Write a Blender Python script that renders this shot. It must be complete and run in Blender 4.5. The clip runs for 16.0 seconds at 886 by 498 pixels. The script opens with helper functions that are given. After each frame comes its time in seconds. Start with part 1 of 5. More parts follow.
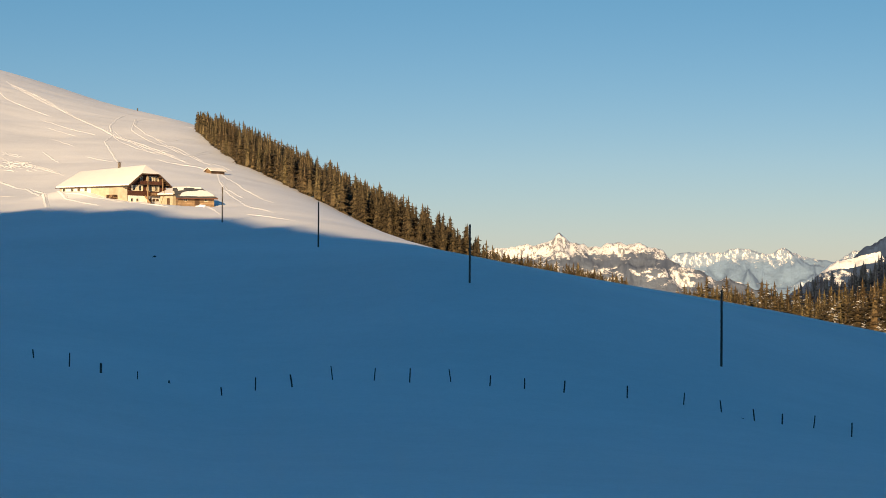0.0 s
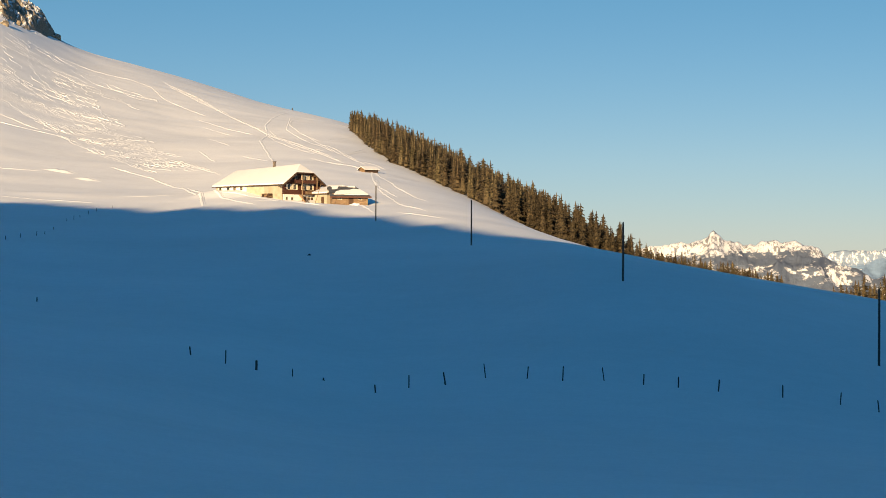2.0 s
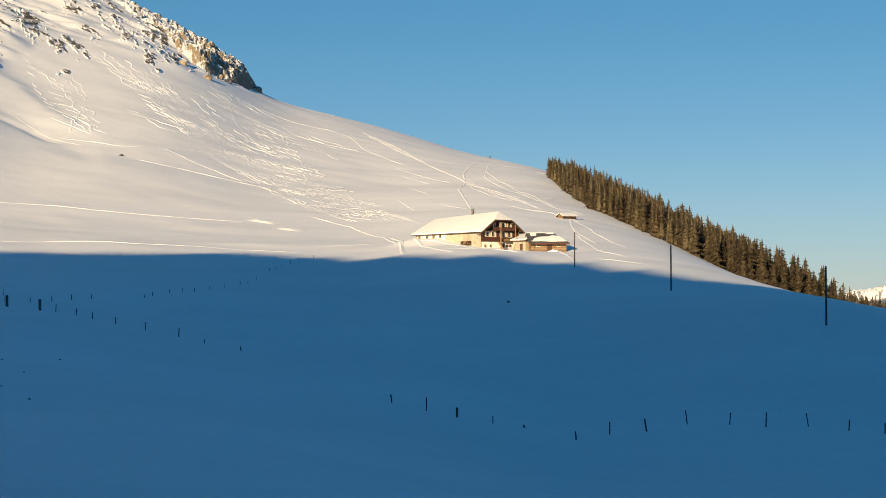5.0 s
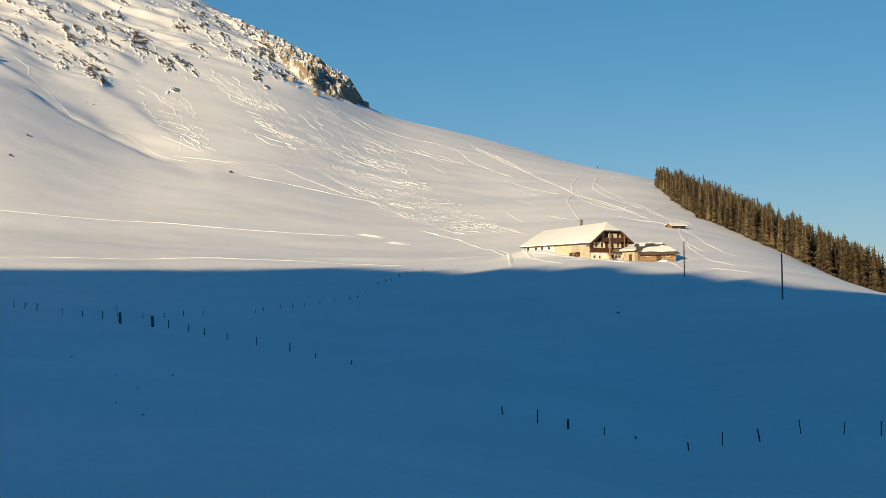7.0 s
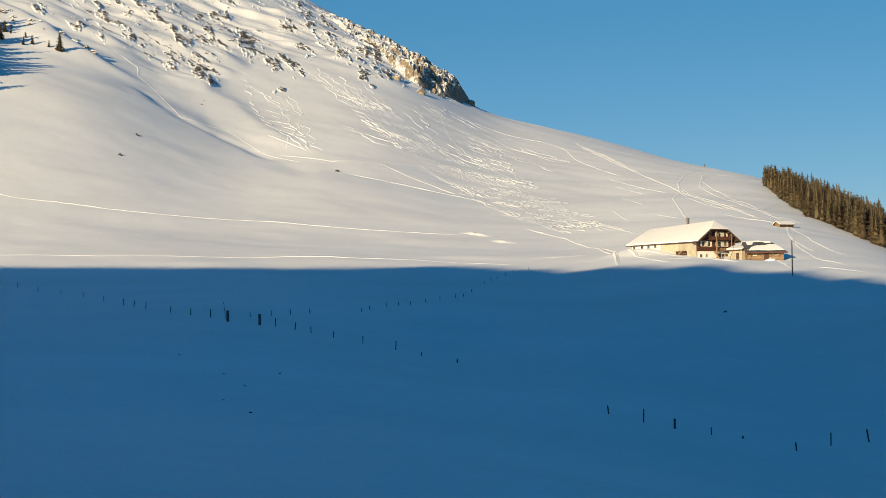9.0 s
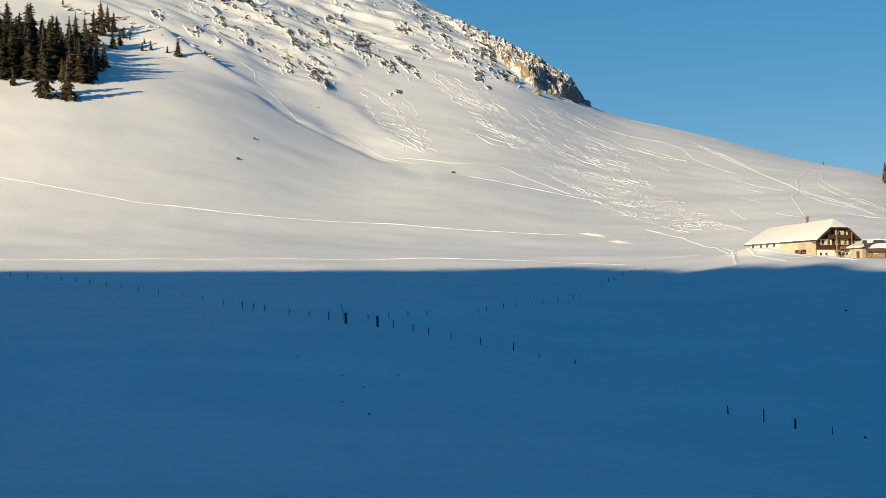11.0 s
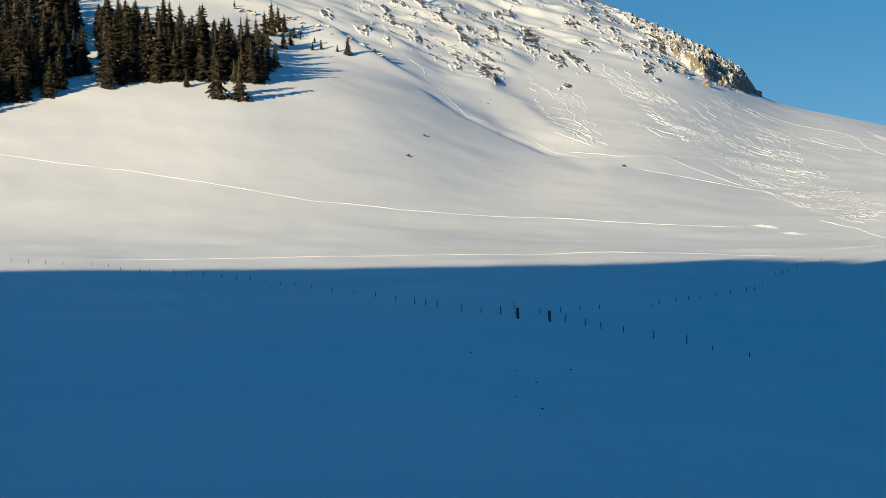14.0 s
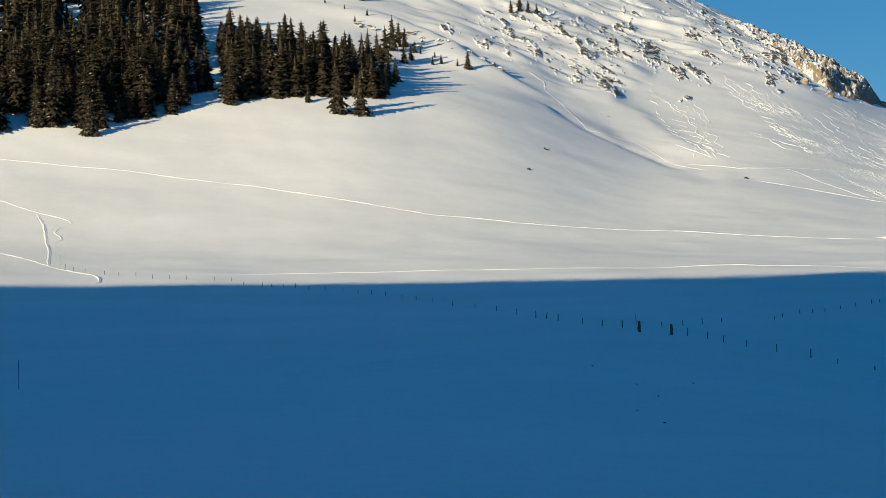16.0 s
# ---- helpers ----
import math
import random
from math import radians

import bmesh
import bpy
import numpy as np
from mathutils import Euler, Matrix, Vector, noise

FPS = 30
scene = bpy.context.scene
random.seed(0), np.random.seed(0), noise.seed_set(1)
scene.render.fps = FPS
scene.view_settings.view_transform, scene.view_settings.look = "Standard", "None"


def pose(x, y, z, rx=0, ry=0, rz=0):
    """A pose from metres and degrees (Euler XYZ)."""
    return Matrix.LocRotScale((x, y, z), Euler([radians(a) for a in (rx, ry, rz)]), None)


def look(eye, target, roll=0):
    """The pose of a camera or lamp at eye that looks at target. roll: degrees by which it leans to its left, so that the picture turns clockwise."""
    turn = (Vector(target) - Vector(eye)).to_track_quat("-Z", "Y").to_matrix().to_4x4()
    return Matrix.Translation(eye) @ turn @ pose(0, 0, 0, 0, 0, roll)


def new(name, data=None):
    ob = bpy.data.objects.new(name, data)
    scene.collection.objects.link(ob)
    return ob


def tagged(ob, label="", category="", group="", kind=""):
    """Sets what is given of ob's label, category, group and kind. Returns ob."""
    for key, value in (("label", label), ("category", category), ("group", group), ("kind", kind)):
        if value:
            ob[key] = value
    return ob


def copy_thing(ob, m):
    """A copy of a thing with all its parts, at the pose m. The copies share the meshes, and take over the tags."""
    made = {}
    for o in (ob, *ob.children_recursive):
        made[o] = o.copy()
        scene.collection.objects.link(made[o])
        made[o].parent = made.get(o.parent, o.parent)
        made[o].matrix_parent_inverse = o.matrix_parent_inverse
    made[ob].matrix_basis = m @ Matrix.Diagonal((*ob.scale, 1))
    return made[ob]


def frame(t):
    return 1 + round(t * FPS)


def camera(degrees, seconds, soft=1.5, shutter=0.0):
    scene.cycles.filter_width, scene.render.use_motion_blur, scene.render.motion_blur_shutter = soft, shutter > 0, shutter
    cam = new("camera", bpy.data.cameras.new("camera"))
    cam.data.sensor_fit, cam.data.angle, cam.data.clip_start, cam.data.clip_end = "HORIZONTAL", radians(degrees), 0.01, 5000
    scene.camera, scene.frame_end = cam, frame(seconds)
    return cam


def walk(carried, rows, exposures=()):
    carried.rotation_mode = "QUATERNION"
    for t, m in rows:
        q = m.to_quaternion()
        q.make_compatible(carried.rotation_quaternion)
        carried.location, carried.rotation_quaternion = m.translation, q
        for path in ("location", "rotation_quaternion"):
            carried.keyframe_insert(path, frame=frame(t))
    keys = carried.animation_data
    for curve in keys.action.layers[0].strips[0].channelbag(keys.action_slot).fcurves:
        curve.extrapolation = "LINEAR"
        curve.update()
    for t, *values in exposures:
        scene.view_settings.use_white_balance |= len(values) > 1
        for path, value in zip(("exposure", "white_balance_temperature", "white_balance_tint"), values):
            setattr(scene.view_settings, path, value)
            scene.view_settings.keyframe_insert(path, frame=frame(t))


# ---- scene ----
cam = camera(24.58, 16.0, soft=0.85)
ROWS = [
    (0.0, pose(0, 0, 0, 90.540, -0.000, -0.000)),
    (0.5, pose(0, 0, 0, 90.521, 0.064, 1.099)),
    (1.0, pose(0, 0, 0, 90.501, 0.126, 2.242)),
    (1.5, pose(0, 0, 0, 90.491, 0.047, 3.249)),
    (2.0, pose(0, 0, 0, 90.488, -0.004, 4.306)),
    (2.5, pose(0, 0, 0, 90.559, -0.024, 5.226)),
    (3.0, pose(0, 0, 0, 90.808, 0.052, 6.231)),
    (3.5, pose(0, 0, 0, 91.066, 0.181, 7.186)),
    (4.0, pose(0, 0, 0, 91.348, 0.301, 8.156)),
    (6.5, pose(0, 0, 0, 92.230, 0.987, 12.250)),
    (7.0, pose(0, 0, 0, 92.221, 1.194, 13.002)),
    (7.5, pose(0, 0, 0, 92.201, 1.196, 13.670)),
    (8.0, pose(0, 0, 0, 92.190, 1.146, 14.398)),
    (8.5, pose(0, 0, 0, 92.208, 1.044, 15.126)),
    (9.0, pose(0, 0, 0, 92.242, 1.076, 15.979)),
    (11.5, pose(0, 0, 0, 92.352, 1.524, 20.131)),
    (12.0, pose(0, 0, 0, 92.348, 1.653, 20.982)),
    (12.5, pose(0, 0, 0, 92.333, 1.813, 21.759)),
    (13.0, pose(0, 0, 0, 92.328, 1.951, 22.582)),
    (13.5, pose(0, 0, 0, 92.334, 1.967, 23.333)),
    (14.0, pose(0, 0, 0, 92.344, 1.957, 24.132)),
    (14.5, pose(0, 0, 0, 92.394, 2.038, 24.915)),
    (15.0, pose(0, 0, 0, 92.499, 1.924, 25.772)),
    (15.5, pose(0, 0, 0, 92.632, 1.987, 26.609)),
    (16.0, pose(0, 0, 0, 92.847, 2.029, 27.543)),
]
walk(cam, ROWS, exposures=[(0.0, 0.88, 7700, 20), (3.0, 0.92, 7300, 17), (4.0, 0.90, 7150, 16), (6.5, 0.70, 6800, 13), (9.0, 0.71, 6550, 11), (12.0, 0.69, 6300, 10), (16.0, 0.62, 6030, 8)])

# ---- world, sun ----
SUN_EL, SUN_AZ = 11.3, 169.0          # degrees up; bearing, counted to the left of straight ahead
sun_way = Vector((-math.sin(radians(SUN_AZ)) * math.cos(radians(SUN_EL)),
                  math.cos(radians(SUN_AZ)) * math.cos(radians(SUN_EL)), math.sin(radians(SUN_EL))))
world = bpy.data.worlds.new("winter_sky")
scene.world = world
world.use_nodes = True
wn, wl = world.node_tree.nodes, world.node_tree.links
wn.clear()
sky = wn.new("ShaderNodeTexSky")
sky.sky_type = "NISHITA"
sky.sun_disc = False
sky.sun_elevation = radians(SUN_EL)
sky.sun_rotation = radians(-SUN_AZ)
sky.altitude = 1500
sky.air_density, sky.dust_density, sky.ozone_density = 0.9, 0.25, 2.0
deepen = wn.new("ShaderNodeHueSaturation")
deepen.inputs["Saturation"].default_value = 1.22
back = wn.new("ShaderNodeBackground")
back.inputs["Strength"].default_value = 0.034
clear = wn.new("ShaderNodeBackground")            # the even blue of a clear winter sky
clear.inputs["Color"].default_value = (0.0, 0.041, 0.094, 1)
clear.inputs["Strength"].default_value = 1.0
both = wn.new("ShaderNodeAddShader")
wout = wn.new("ShaderNodeOutputWorld")
wl.new(sky.outputs["Color"], deepen.inputs["Color"])
cool = wn.new("ShaderNodeMix")                     # clear cold air
cool.data_type, cool.blend_type = "RGBA", "MULTIPLY"
cool.inputs[0].default_value = 1.0
upward = wn.new("ShaderNodeSeparateXYZ")
steep = wn.new("ShaderNodeValToRGB")
steep.color_ramp.elements[0].color = (1.0, 1.0, 1.15, 1)
steep.color_ramp.elements[0].position = 0.015
steep.color_ramp.elements[1].color = (0.82, 1.0, 1.01, 1)
steep.color_ramp.elements[1].position = 0.14
wl.new(wn.new("ShaderNodeTexCoord").outputs["Generated"], upward.inputs[0])
wl.new(upward.outputs["Z"], steep.inputs["Fac"])
wl.new(steep.outputs["Color"], cool.inputs[7])
wl.new(deepen.outputs["Color"], cool.inputs[6])
wl.new(cool.outputs[2], back.inputs["Color"])
wl.new(back.outputs["Background"], both.inputs[0])
wl.new(clear.outputs["Background"], both.inputs[1])
wl.new(both.outputs["Shader"], wout.inputs["Surface"])
sun = new("sun", bpy.data.lights.new("sun", "SUN"))
sun.data.energy, sun.data.angle, sun.data.color = 5.0, radians(0.35), (1.0, 0.79, 0.46)
sun.matrix_world = look(sun_way * 50, (0, 0, 0))


# ---- materials ----
def material(name):
    m = bpy.data.materials.new(name)
    m.use_nodes = True
    n, l = m.node_tree.nodes, m.node_tree.links
    b = n["Principled BSDF"]
    return m, n, l, b


def tex(n, l, scale, detail=4.0, rough=0.55, space="Object", stretch=None, kind="ShaderNodeTexNoise"):
    co = n.new("ShaderNodeTexCoord")
    t = n.new(kind)
    t.inputs["Scale"].default_value = scale
    if kind == "ShaderNodeTexNoise":
        t.inputs["Detail"].default_value = detail
        t.inputs["Roughness"].default_value = rough
    src = co.outputs[space]
    if stretch:
        mp = n.new("ShaderNodeMapping")
        mp.inputs["Scale"].default_value = stretch
        l.new(src, mp.inputs["Vector"])
        src = mp.outputs["Vector"]
    l.new(src, t.inputs["Vector"])
    return t


def ramp(n, l, src, stops):
    r = n.new("ShaderNodeValToRGB")
    e = r.color_ramp.elements
    e[0].position, e[0].color = stops[0][0], (*stops[0][1], 1)
    e[1].position, e[1].color = stops[-1][0], (*stops[-1][1], 1)
    for p, c in stops[1:-1]:
        q = e.new(p)
        q.color = (*c, 1)
    l.new(src, r.inputs["Fac"])
    return r


def bump(n, l, b, src, strength, distance):
    k = n.new("ShaderNodeBump")
    k.inputs["Strength"].default_value = strength
    k.inputs["Distance"].default_value = distance
    l.new(src, k.inputs["Height"])
    if b.inputs["Normal"].is_linked:
        l.new(b.inputs["Normal"].links[0].from_socket, k.inputs["Normal"])
    l.new(k.outputs["Normal"], b.inputs["Normal"])


def mixed(n, l, fac, a, c):
    m = n.new("ShaderNodeMix")
    m.data_type = "RGBA"
    for sock, v in ((m.inputs[0], fac), (m.inputs[6], a), (m.inputs[7], c)):
        if isinstance(v, (int, float)):
            sock.default_value = v
        elif isinstance(v, tuple):
            sock.default_value = (*v, 1)
        else:
            l.new(v, sock)
    return m.outputs[2]


def math_node(n, l, op, a, c=0.0):
    m = n.new("ShaderNodeMath")
    m.operation = op
    for sock, v in ((m.inputs[0], a), (m.inputs[1], c)):
        if isinstance(v, (int, float)):
            sock.default_value = v
        else:
            l.new(v, sock)
    return m.outputs[0]


def snow_material(name, tint=(0.84, 0.85, 0.87), with_rock=False):
    m, n, l, b = material(name)
    big = tex(n, l, 0.02, 5)
    fine = tex(n, l, 3.2, 7, 0.75)
    drift = tex(n, l, 0.07, 5, 0.6, stretch=(0.6, 1.0, 1.0))
    mid = tex(n, l, 0.35, 6, 0.7)
    shade = math_node(n, l, "ADD", math_node(n, l, "MULTIPLY", big.outputs["Fac"], 0.5),
                      math_node(n, l, "ADD", math_node(n, l, "MULTIPLY", mid.outputs["Fac"], 0.25), math_node(n, l, "MULTIPLY", fine.outputs["Fac"], 0.45)))
    col = ramp(n, l, shade, [(0.40, tuple(c * 0.84 for c in tint)), (0.76, tint)]).outputs["Color"]
    b.inputs["Roughness"].default_value = 0.75
    b.inputs["Specular IOR Level"].default_value = 0.2
    swell = tex(n, l, 0.028, 4, 0.5)
    bump(n, l, b, swell.outputs["Fac"], 0.2, 2.6)
    bump(n, l, b, drift.outputs["Fac"], 0.06, 0.9)
    bump(n, l, b, fine.outputs["Fac"], 0.15, 0.08)
    if with_rock:
        at = n.new("ShaderNodeAttribute")
        at.attribute_name = "bare"
        grain = tex(n, l, 0.19, 9, 0.7)
        tilt, squash = n.new("ShaderNodeMapping"), n.new("ShaderNodeMapping")
        tilt.inputs["Rotation"].default_value = (0, radians(-33), 0)
        squash.inputs["Scale"].default_value = (0.5, 0.9, 2.6)
        place = n.new("ShaderNodeTexCoord")
        l.new(place.outputs["Object"], tilt.inputs["Vector"])
        l.new(tilt.outputs["Vector"], squash.inputs["Vector"])
        l.new(squash.outputs["Vector"], grain.inputs["Vector"])
        stone = tex(n, l, 0.5, 6, 0.7)
        rockcol = ramp(n, l, stone.outputs["Fac"], [(0.3, (0.025, 0.021, 0.018)), (0.55, (0.09, 0.072, 0.055)), (0.75, (0.20, 0.16, 0.12))]).outputs["Color"]
        edge = math_node(n, l, "ADD", at.outputs["Fac"], math_node(n, l, "MULTIPLY", math_node(n, l, "SUBTRACT", grain.outputs["Fac"], 0.5), 1.6))
        fac = ramp(n, l, edge, [(0.485, (0, 0, 0)), (0.515, (1, 1, 1))]).outputs["Color"]
        col = mixed(n, l, fac, col, rockcol)
        crack = tex(n, l, 0.6, 8, 0.75)
        bump(n, l, b, math_node(n, l, "MULTIPLY", crack.outputs["Fac"], fac), 0.8, 1.5)
    l.new(col, b.inputs["Base Color"])
    return m


def plain_material(name, dark, light, scale, rough=0.8, depth=0.02, stretch=None, metal=0.0):
    m, n, l, b = material(name)
    t = tex(n, l, scale, 6, 0.6, stretch=stretch)
    info = n.new("ShaderNodeObjectInfo")
    r = ramp(n, l, t.outputs["Fac"], [(0.3, dark), (0.72, light)])
    hs = n.new("ShaderNodeHueSaturation")
    l.new(math_node(n, l, "ADD", math_node(n, l, "MULTIPLY", info.outputs["Random"], 0.35), 0.82), hs.inputs["Value"])
    l.new(r.outputs["Color"], hs.inputs["Color"])
    l.new(hs.outputs["Color"], b.inputs["Base Color"])
    b.inputs["Roughness"].default_value = rough
    b.inputs["Metallic"].default_value = metal
    bump(n, l, b, t.outputs["Fac"], 0.6, depth)
    return m


def needle_material(name, dark, light, snow):
    m, n, l, b = material(name)
    t = tex(n, l, 2.2, 5, 0.7)
    info = n.new("ShaderNodeObjectInfo")
    r = ramp(n, l, t.outputs["Fac"], [(0.3, dark), (0.7, light)])
    hs = n.new("ShaderNodeHueSaturation")
    geo = n.new("ShaderNodeNewGeometry")
    broad = tex(n, l, 0.16, 3, 0.6, stretch=(1.0, 0.5, 0.35))
    tone = n.new("ShaderNodeAttribute")
    tone.attribute_name = "tone"                       # one value for each tree of a stand
    vary = math_node(n, l, "ADD", math_node(n, l, "ADD", math_node(n, l, "MULTIPLY", info.outputs["Random"], 0.45), math_node(n, l, "MULTIPLY", tone.outputs["Fac"], 0.75)), math_node(n, l, "MULTIPLY", geo.outputs["Random Per Island"], 0.7))
    tree = math_node(n, l, "MULTIPLY", math_node(n, l, "SUBTRACT", broad.outputs["Fac"], 0.5), 2.2)
    l.new(math_node(n, l, "MAXIMUM", math_node(n, l, "ADD", math_node(n, l, "ADD", vary, 0.45), tree), 0.12), hs.inputs["Value"])
    l.new(math_node(n, l, "ADD", math_node(n, l, "MULTIPLY", broad.outputs["Fac"], 0.08), 0.46), hs.inputs["Hue"])
    l.new(r.outputs["Color"], hs.inputs["Color"])
    patch = tex(n, l, 0.45, 4, 0.7)
    sep = n.new("ShaderNodeSeparateXYZ")
    l.new(geo.outputs["Normal"], sep.inputs[0])
    lay = math_node(n, l, "MULTIPLY", ramp(n, l, sep.outputs["Z"], [(0.35, (0, 0, 0)), (0.7, (1, 1, 1))]).outputs["Color"],
                    ramp(n, l, patch.outputs["Fac"], [(0.62 - snow, (0, 0, 0)), (0.72 - snow, (1, 1, 1))]).outputs["Color"])
    l.new(mixed(n, l, lay, hs.outputs["Color"], (0.8, 0.8, 0.82)), b.inputs["Base Color"])
    b.inputs["Roughness"].default_value = 0.85
    b.inputs["Specular IOR Level"].default_value = 0.15
    return m


SNOW = snow_material("snow")
# the same snow coloured darker, to offset strong sun on the roof slopes
ROOF_SNOW = snow_material("toned_down_roof_snow", (0.72, 0.725, 0.74))
SNOW_ROCK = snow_material("snow_and_rock", with_rock=True)
BARK = plain_material("bark", (0.035, 0.024, 0.016), (0.12, 0.085, 0.055), 3.0, 0.9, 0.03, (1, 1, 0.2))
NEEDLES = needle_material("spruce_needles", (0.013, 0.015, 0.013), (0.066, 0.052, 0.031), 0.0)
NEEDLES_SNOWY = needle_material("spruce_needles_snowy", (0.013, 0.014, 0.009), (0.086, 0.060, 0.031), 0.05)
NEEDLES_BROWN = needle_material("spruce_needles_brown", (0.017, 0.018, 0.012), (0.094, 0.068, 0.039), -0.06)
# dark blue instead of green: valley shade and haze painted into the needles
NEEDLES_HAZY_SHADE = needle_material("spruce_needles_hazy_shade", (0.004, 0.008, 0.017), (0.010, 0.017, 0.032), -0.10)
POST_WOOD = plain_material("weathered_post_wood", (0.03, 0.026, 0.024), (0.11, 0.095, 0.085), 4.0, 0.85, 0.02, (1, 1, 0.15))
POLE_WOOD = plain_material("tarred_pole_wood", (0.025, 0.022, 0.02), (0.09, 0.075, 0.06), 3.0, 0.8, 0.02, (1, 1, 0.1))
CHALET_WOOD = plain_material("sunburnt_timber", (0.032, 0.012, 0.008), (0.115, 0.036, 0.018), 2.0, 0.75, 0.02, (1, 1, 6.0))
DARK_WOOD = plain_material("dark_timber", (0.03, 0.016, 0.010), (0.09, 0.045, 0.024), 2.0, 0.8, 0.02)
PALE_WOOD = plain_material("honey_planks", (0.13, 0.08, 0.045), (0.30, 0.20, 0.12), 1.6, 0.75, 0.02, (1, 1, 5.0))
OLD_PLASTER = plain_material("cream_plaster", (0.30, 0.27, 0.21), (0.46, 0.42, 0.34), 0.8, 0.9, 0.02)
WHITE_PLASTER = plain_material("white_plaster", (0.56, 0.54, 0.50), (0.70, 0.68, 0.64), 0.8, 0.9, 0.02)
SHUTTER = plain_material("pale_shutter_paint", (0.55, 0.47, 0.34), (0.72, 0.64, 0.50), 3.0, 0.6, 0.01)
ROOF_TIN = plain_material("dark_roof_sheet", (0.04, 0.042, 0.045), (0.10, 0.10, 0.105), 1.2, 0.55, 0.01)
CHIMNEY_STONE = plain_material("sooty_masonry", (0.06, 0.05, 0.045), (0.18, 0.15, 0.13), 3.0, 0.9, 0.02)
# near-black that stands for the unlit inside of the hut
HATCH_BLACK = plain_material("hatch_darkness", (0.012, 0.010, 0.008), (0.03, 0.024, 0.02), 3.0, 0.9, 0.01)
GLASS, _, _, gb = material("window_glass")
gb.inputs["Base Color"].default_value = (0.02, 0.022, 0.025, 1)
gb.inputs["Roughness"].default_value = 0.08


# ---- the lie of the land ----
# heights in metres above the eye, along bearings (degrees to the left), at these distances
RANGES = (90, 150, 190, 230, 270, 340, 400, 500, 600, 700, 850, 1000, 1250, 1600)
PROFILES = {}
PROFILES[-14] = (-10.4, -14.4, -16.3, -16.9, -15.6, -11.3, -17.5, -22.7, -21.0, -18.3, -25.2, -69.9, -175.7, -253.4)
PROFILES[-11] = (-10.3, -13.7, -14.8, -13.7, -11.6, -8.0, -13.6, -22.7, -27.2, -31.8, -59.4, -122.8, -198.0, -253.4)
PROFILES[-8] = (-10.3, -13.1, -13.3, -10.5, -7.8, -4.6, -9.1, -19.2, -31.4, -51.4, -104.4, -158.4, -198.0, -253.4)
PROFILES[-3] = (-10.2, -12.3, -11.5, -7.0, -2.1, 0.7, -1.7, -7.9, -16.8, -34.2, -89.3, -158.4, -198.0, -253.4)
PROFILES[0.7] = (-10.1, -11.8, -10.6, -6.0, -0.2, 5.0, 6.4, 4.8, 4.4, 3.1, -4.5, -26.2, -87.4, -168.2)
PROFILES[2.3] = (-10.1, -11.8, -10.8, -7.2, -1.6, 4.0, 7.3, 11.5, 14.9, 17.4, 17.8, 10.5, -21.8, -83.9)
PROFILES[4] = (-10.0, -11.8, -11.0, -8.0, -2.8, 3.9, 8.7, 14.8, 21.5, 28.7, 38.6, 43.7, 39.3, 0.0)
PROFILES[6.5] = (-9.8, -12.1, -11.6, -8.8, -3.8, 3.3, 8.4, 15.3, 25.1, 34.8, 50.5, 69.9, 87.4, 67.1)
PROFILES[9] = (-9.3, -11.3, -9.8, -7.6, -3.8, 2.4, 8.4, 17.3, 26.2, 36.7, 53.5, 71.7, 98.8, 111.9)
PROFILES[12] = (-8.8, -9.4, -7.8, -6.0, -3.3, 1.8, 7.0, 14.8, 23.0, 33.6, 53.5, 76.9, 119.7, 142.8)
PROFILES[15] = (-7.9, -7.9, -7.0, -6.0, -4.5, 1.8, 7.3, 15.0, 24.1, 35.5, 57.9, 85.7, 133.6, 154.1)
PROFILES[16.5] = (-7.6, -7.5, -6.3, -5.0, -3.3, 2.4, 7.5, 15.1, 24.6, 37.3, 63.2, 96.3, 162.3, 210.6)
PROFILES[18] = (-7.3, -7.1, -5.6, -4.0, -2.1, 3.0, 7.7, 15.2, 25.1, 39.7, 68.4, 106.0, 175.7, 233.4)
PROFILES[20] = (-7.2, -6.8, -5.0, -3.0, -0.5, 4.5, 8.4, 15.5, 26.2, 41.6, 72.1, 112.2, 189.0, 262.0)
PROFILES[22] = (-7.1, -6.5, -4.3, -2.0, 1.4, 5.6, 9.4, 15.9, 27.2, 42.8, 75.9, 121.0, 198.0, 305.2)
PROFILES[26] = (-6.8, -6.0, -3.6, -1.6, 1.2, 4.7, 9.1, 16.2, 30.4, 51.4, 102.9, 149.5, 233.9, 369.4)
PROFILES[30] = (-6.5, -5.8, -3.3, -1.2, 1.4, 5.0, 9.4, 16.8, 31.4, 58.8, 114.9, 165.5, 254.3, 369.4)
PROFILES[35] = (-6.1, -5.5, -3.0, -0.8, 1.9, 5.6, 10.1, 17.6, 32.0, 60.0, 121.0, 174.5, 265.7, 369.4)
PROFILES[42] = (-5.8, -5.2, -3.0, -0.4, 2.4, 6.2, 10.8, 18.3, 31.4, 61.2, 125.5, 183.5, 277.1, 384.1)
FLAT = (-7, -7, -6, -5, -4, -2, 0, 4, 6, 8, 10, 12, 15, 20)
LOW = (-10, -14, -16, -17, -18, -20, -26, -45, -65, -88, -120, -160, -200, -255)
for bearing in (75, 110, 180):
    PROFILES[bearing] = FLAT
PROFILES[-180] = FLAT
PROFILES[-110] = FLAT
PROFILES[-45] = LOW
PROFILES[-24] = LOW

GULLY = ((24.38, 915), (23.48, 876), (22.39, 865), (21.46, 857), (20.75, 834))

AZ_T = np.arange(-180.0, 180.01, 0.25)
LR_T = np.linspace(math.log(20), math.log(4900), 300)


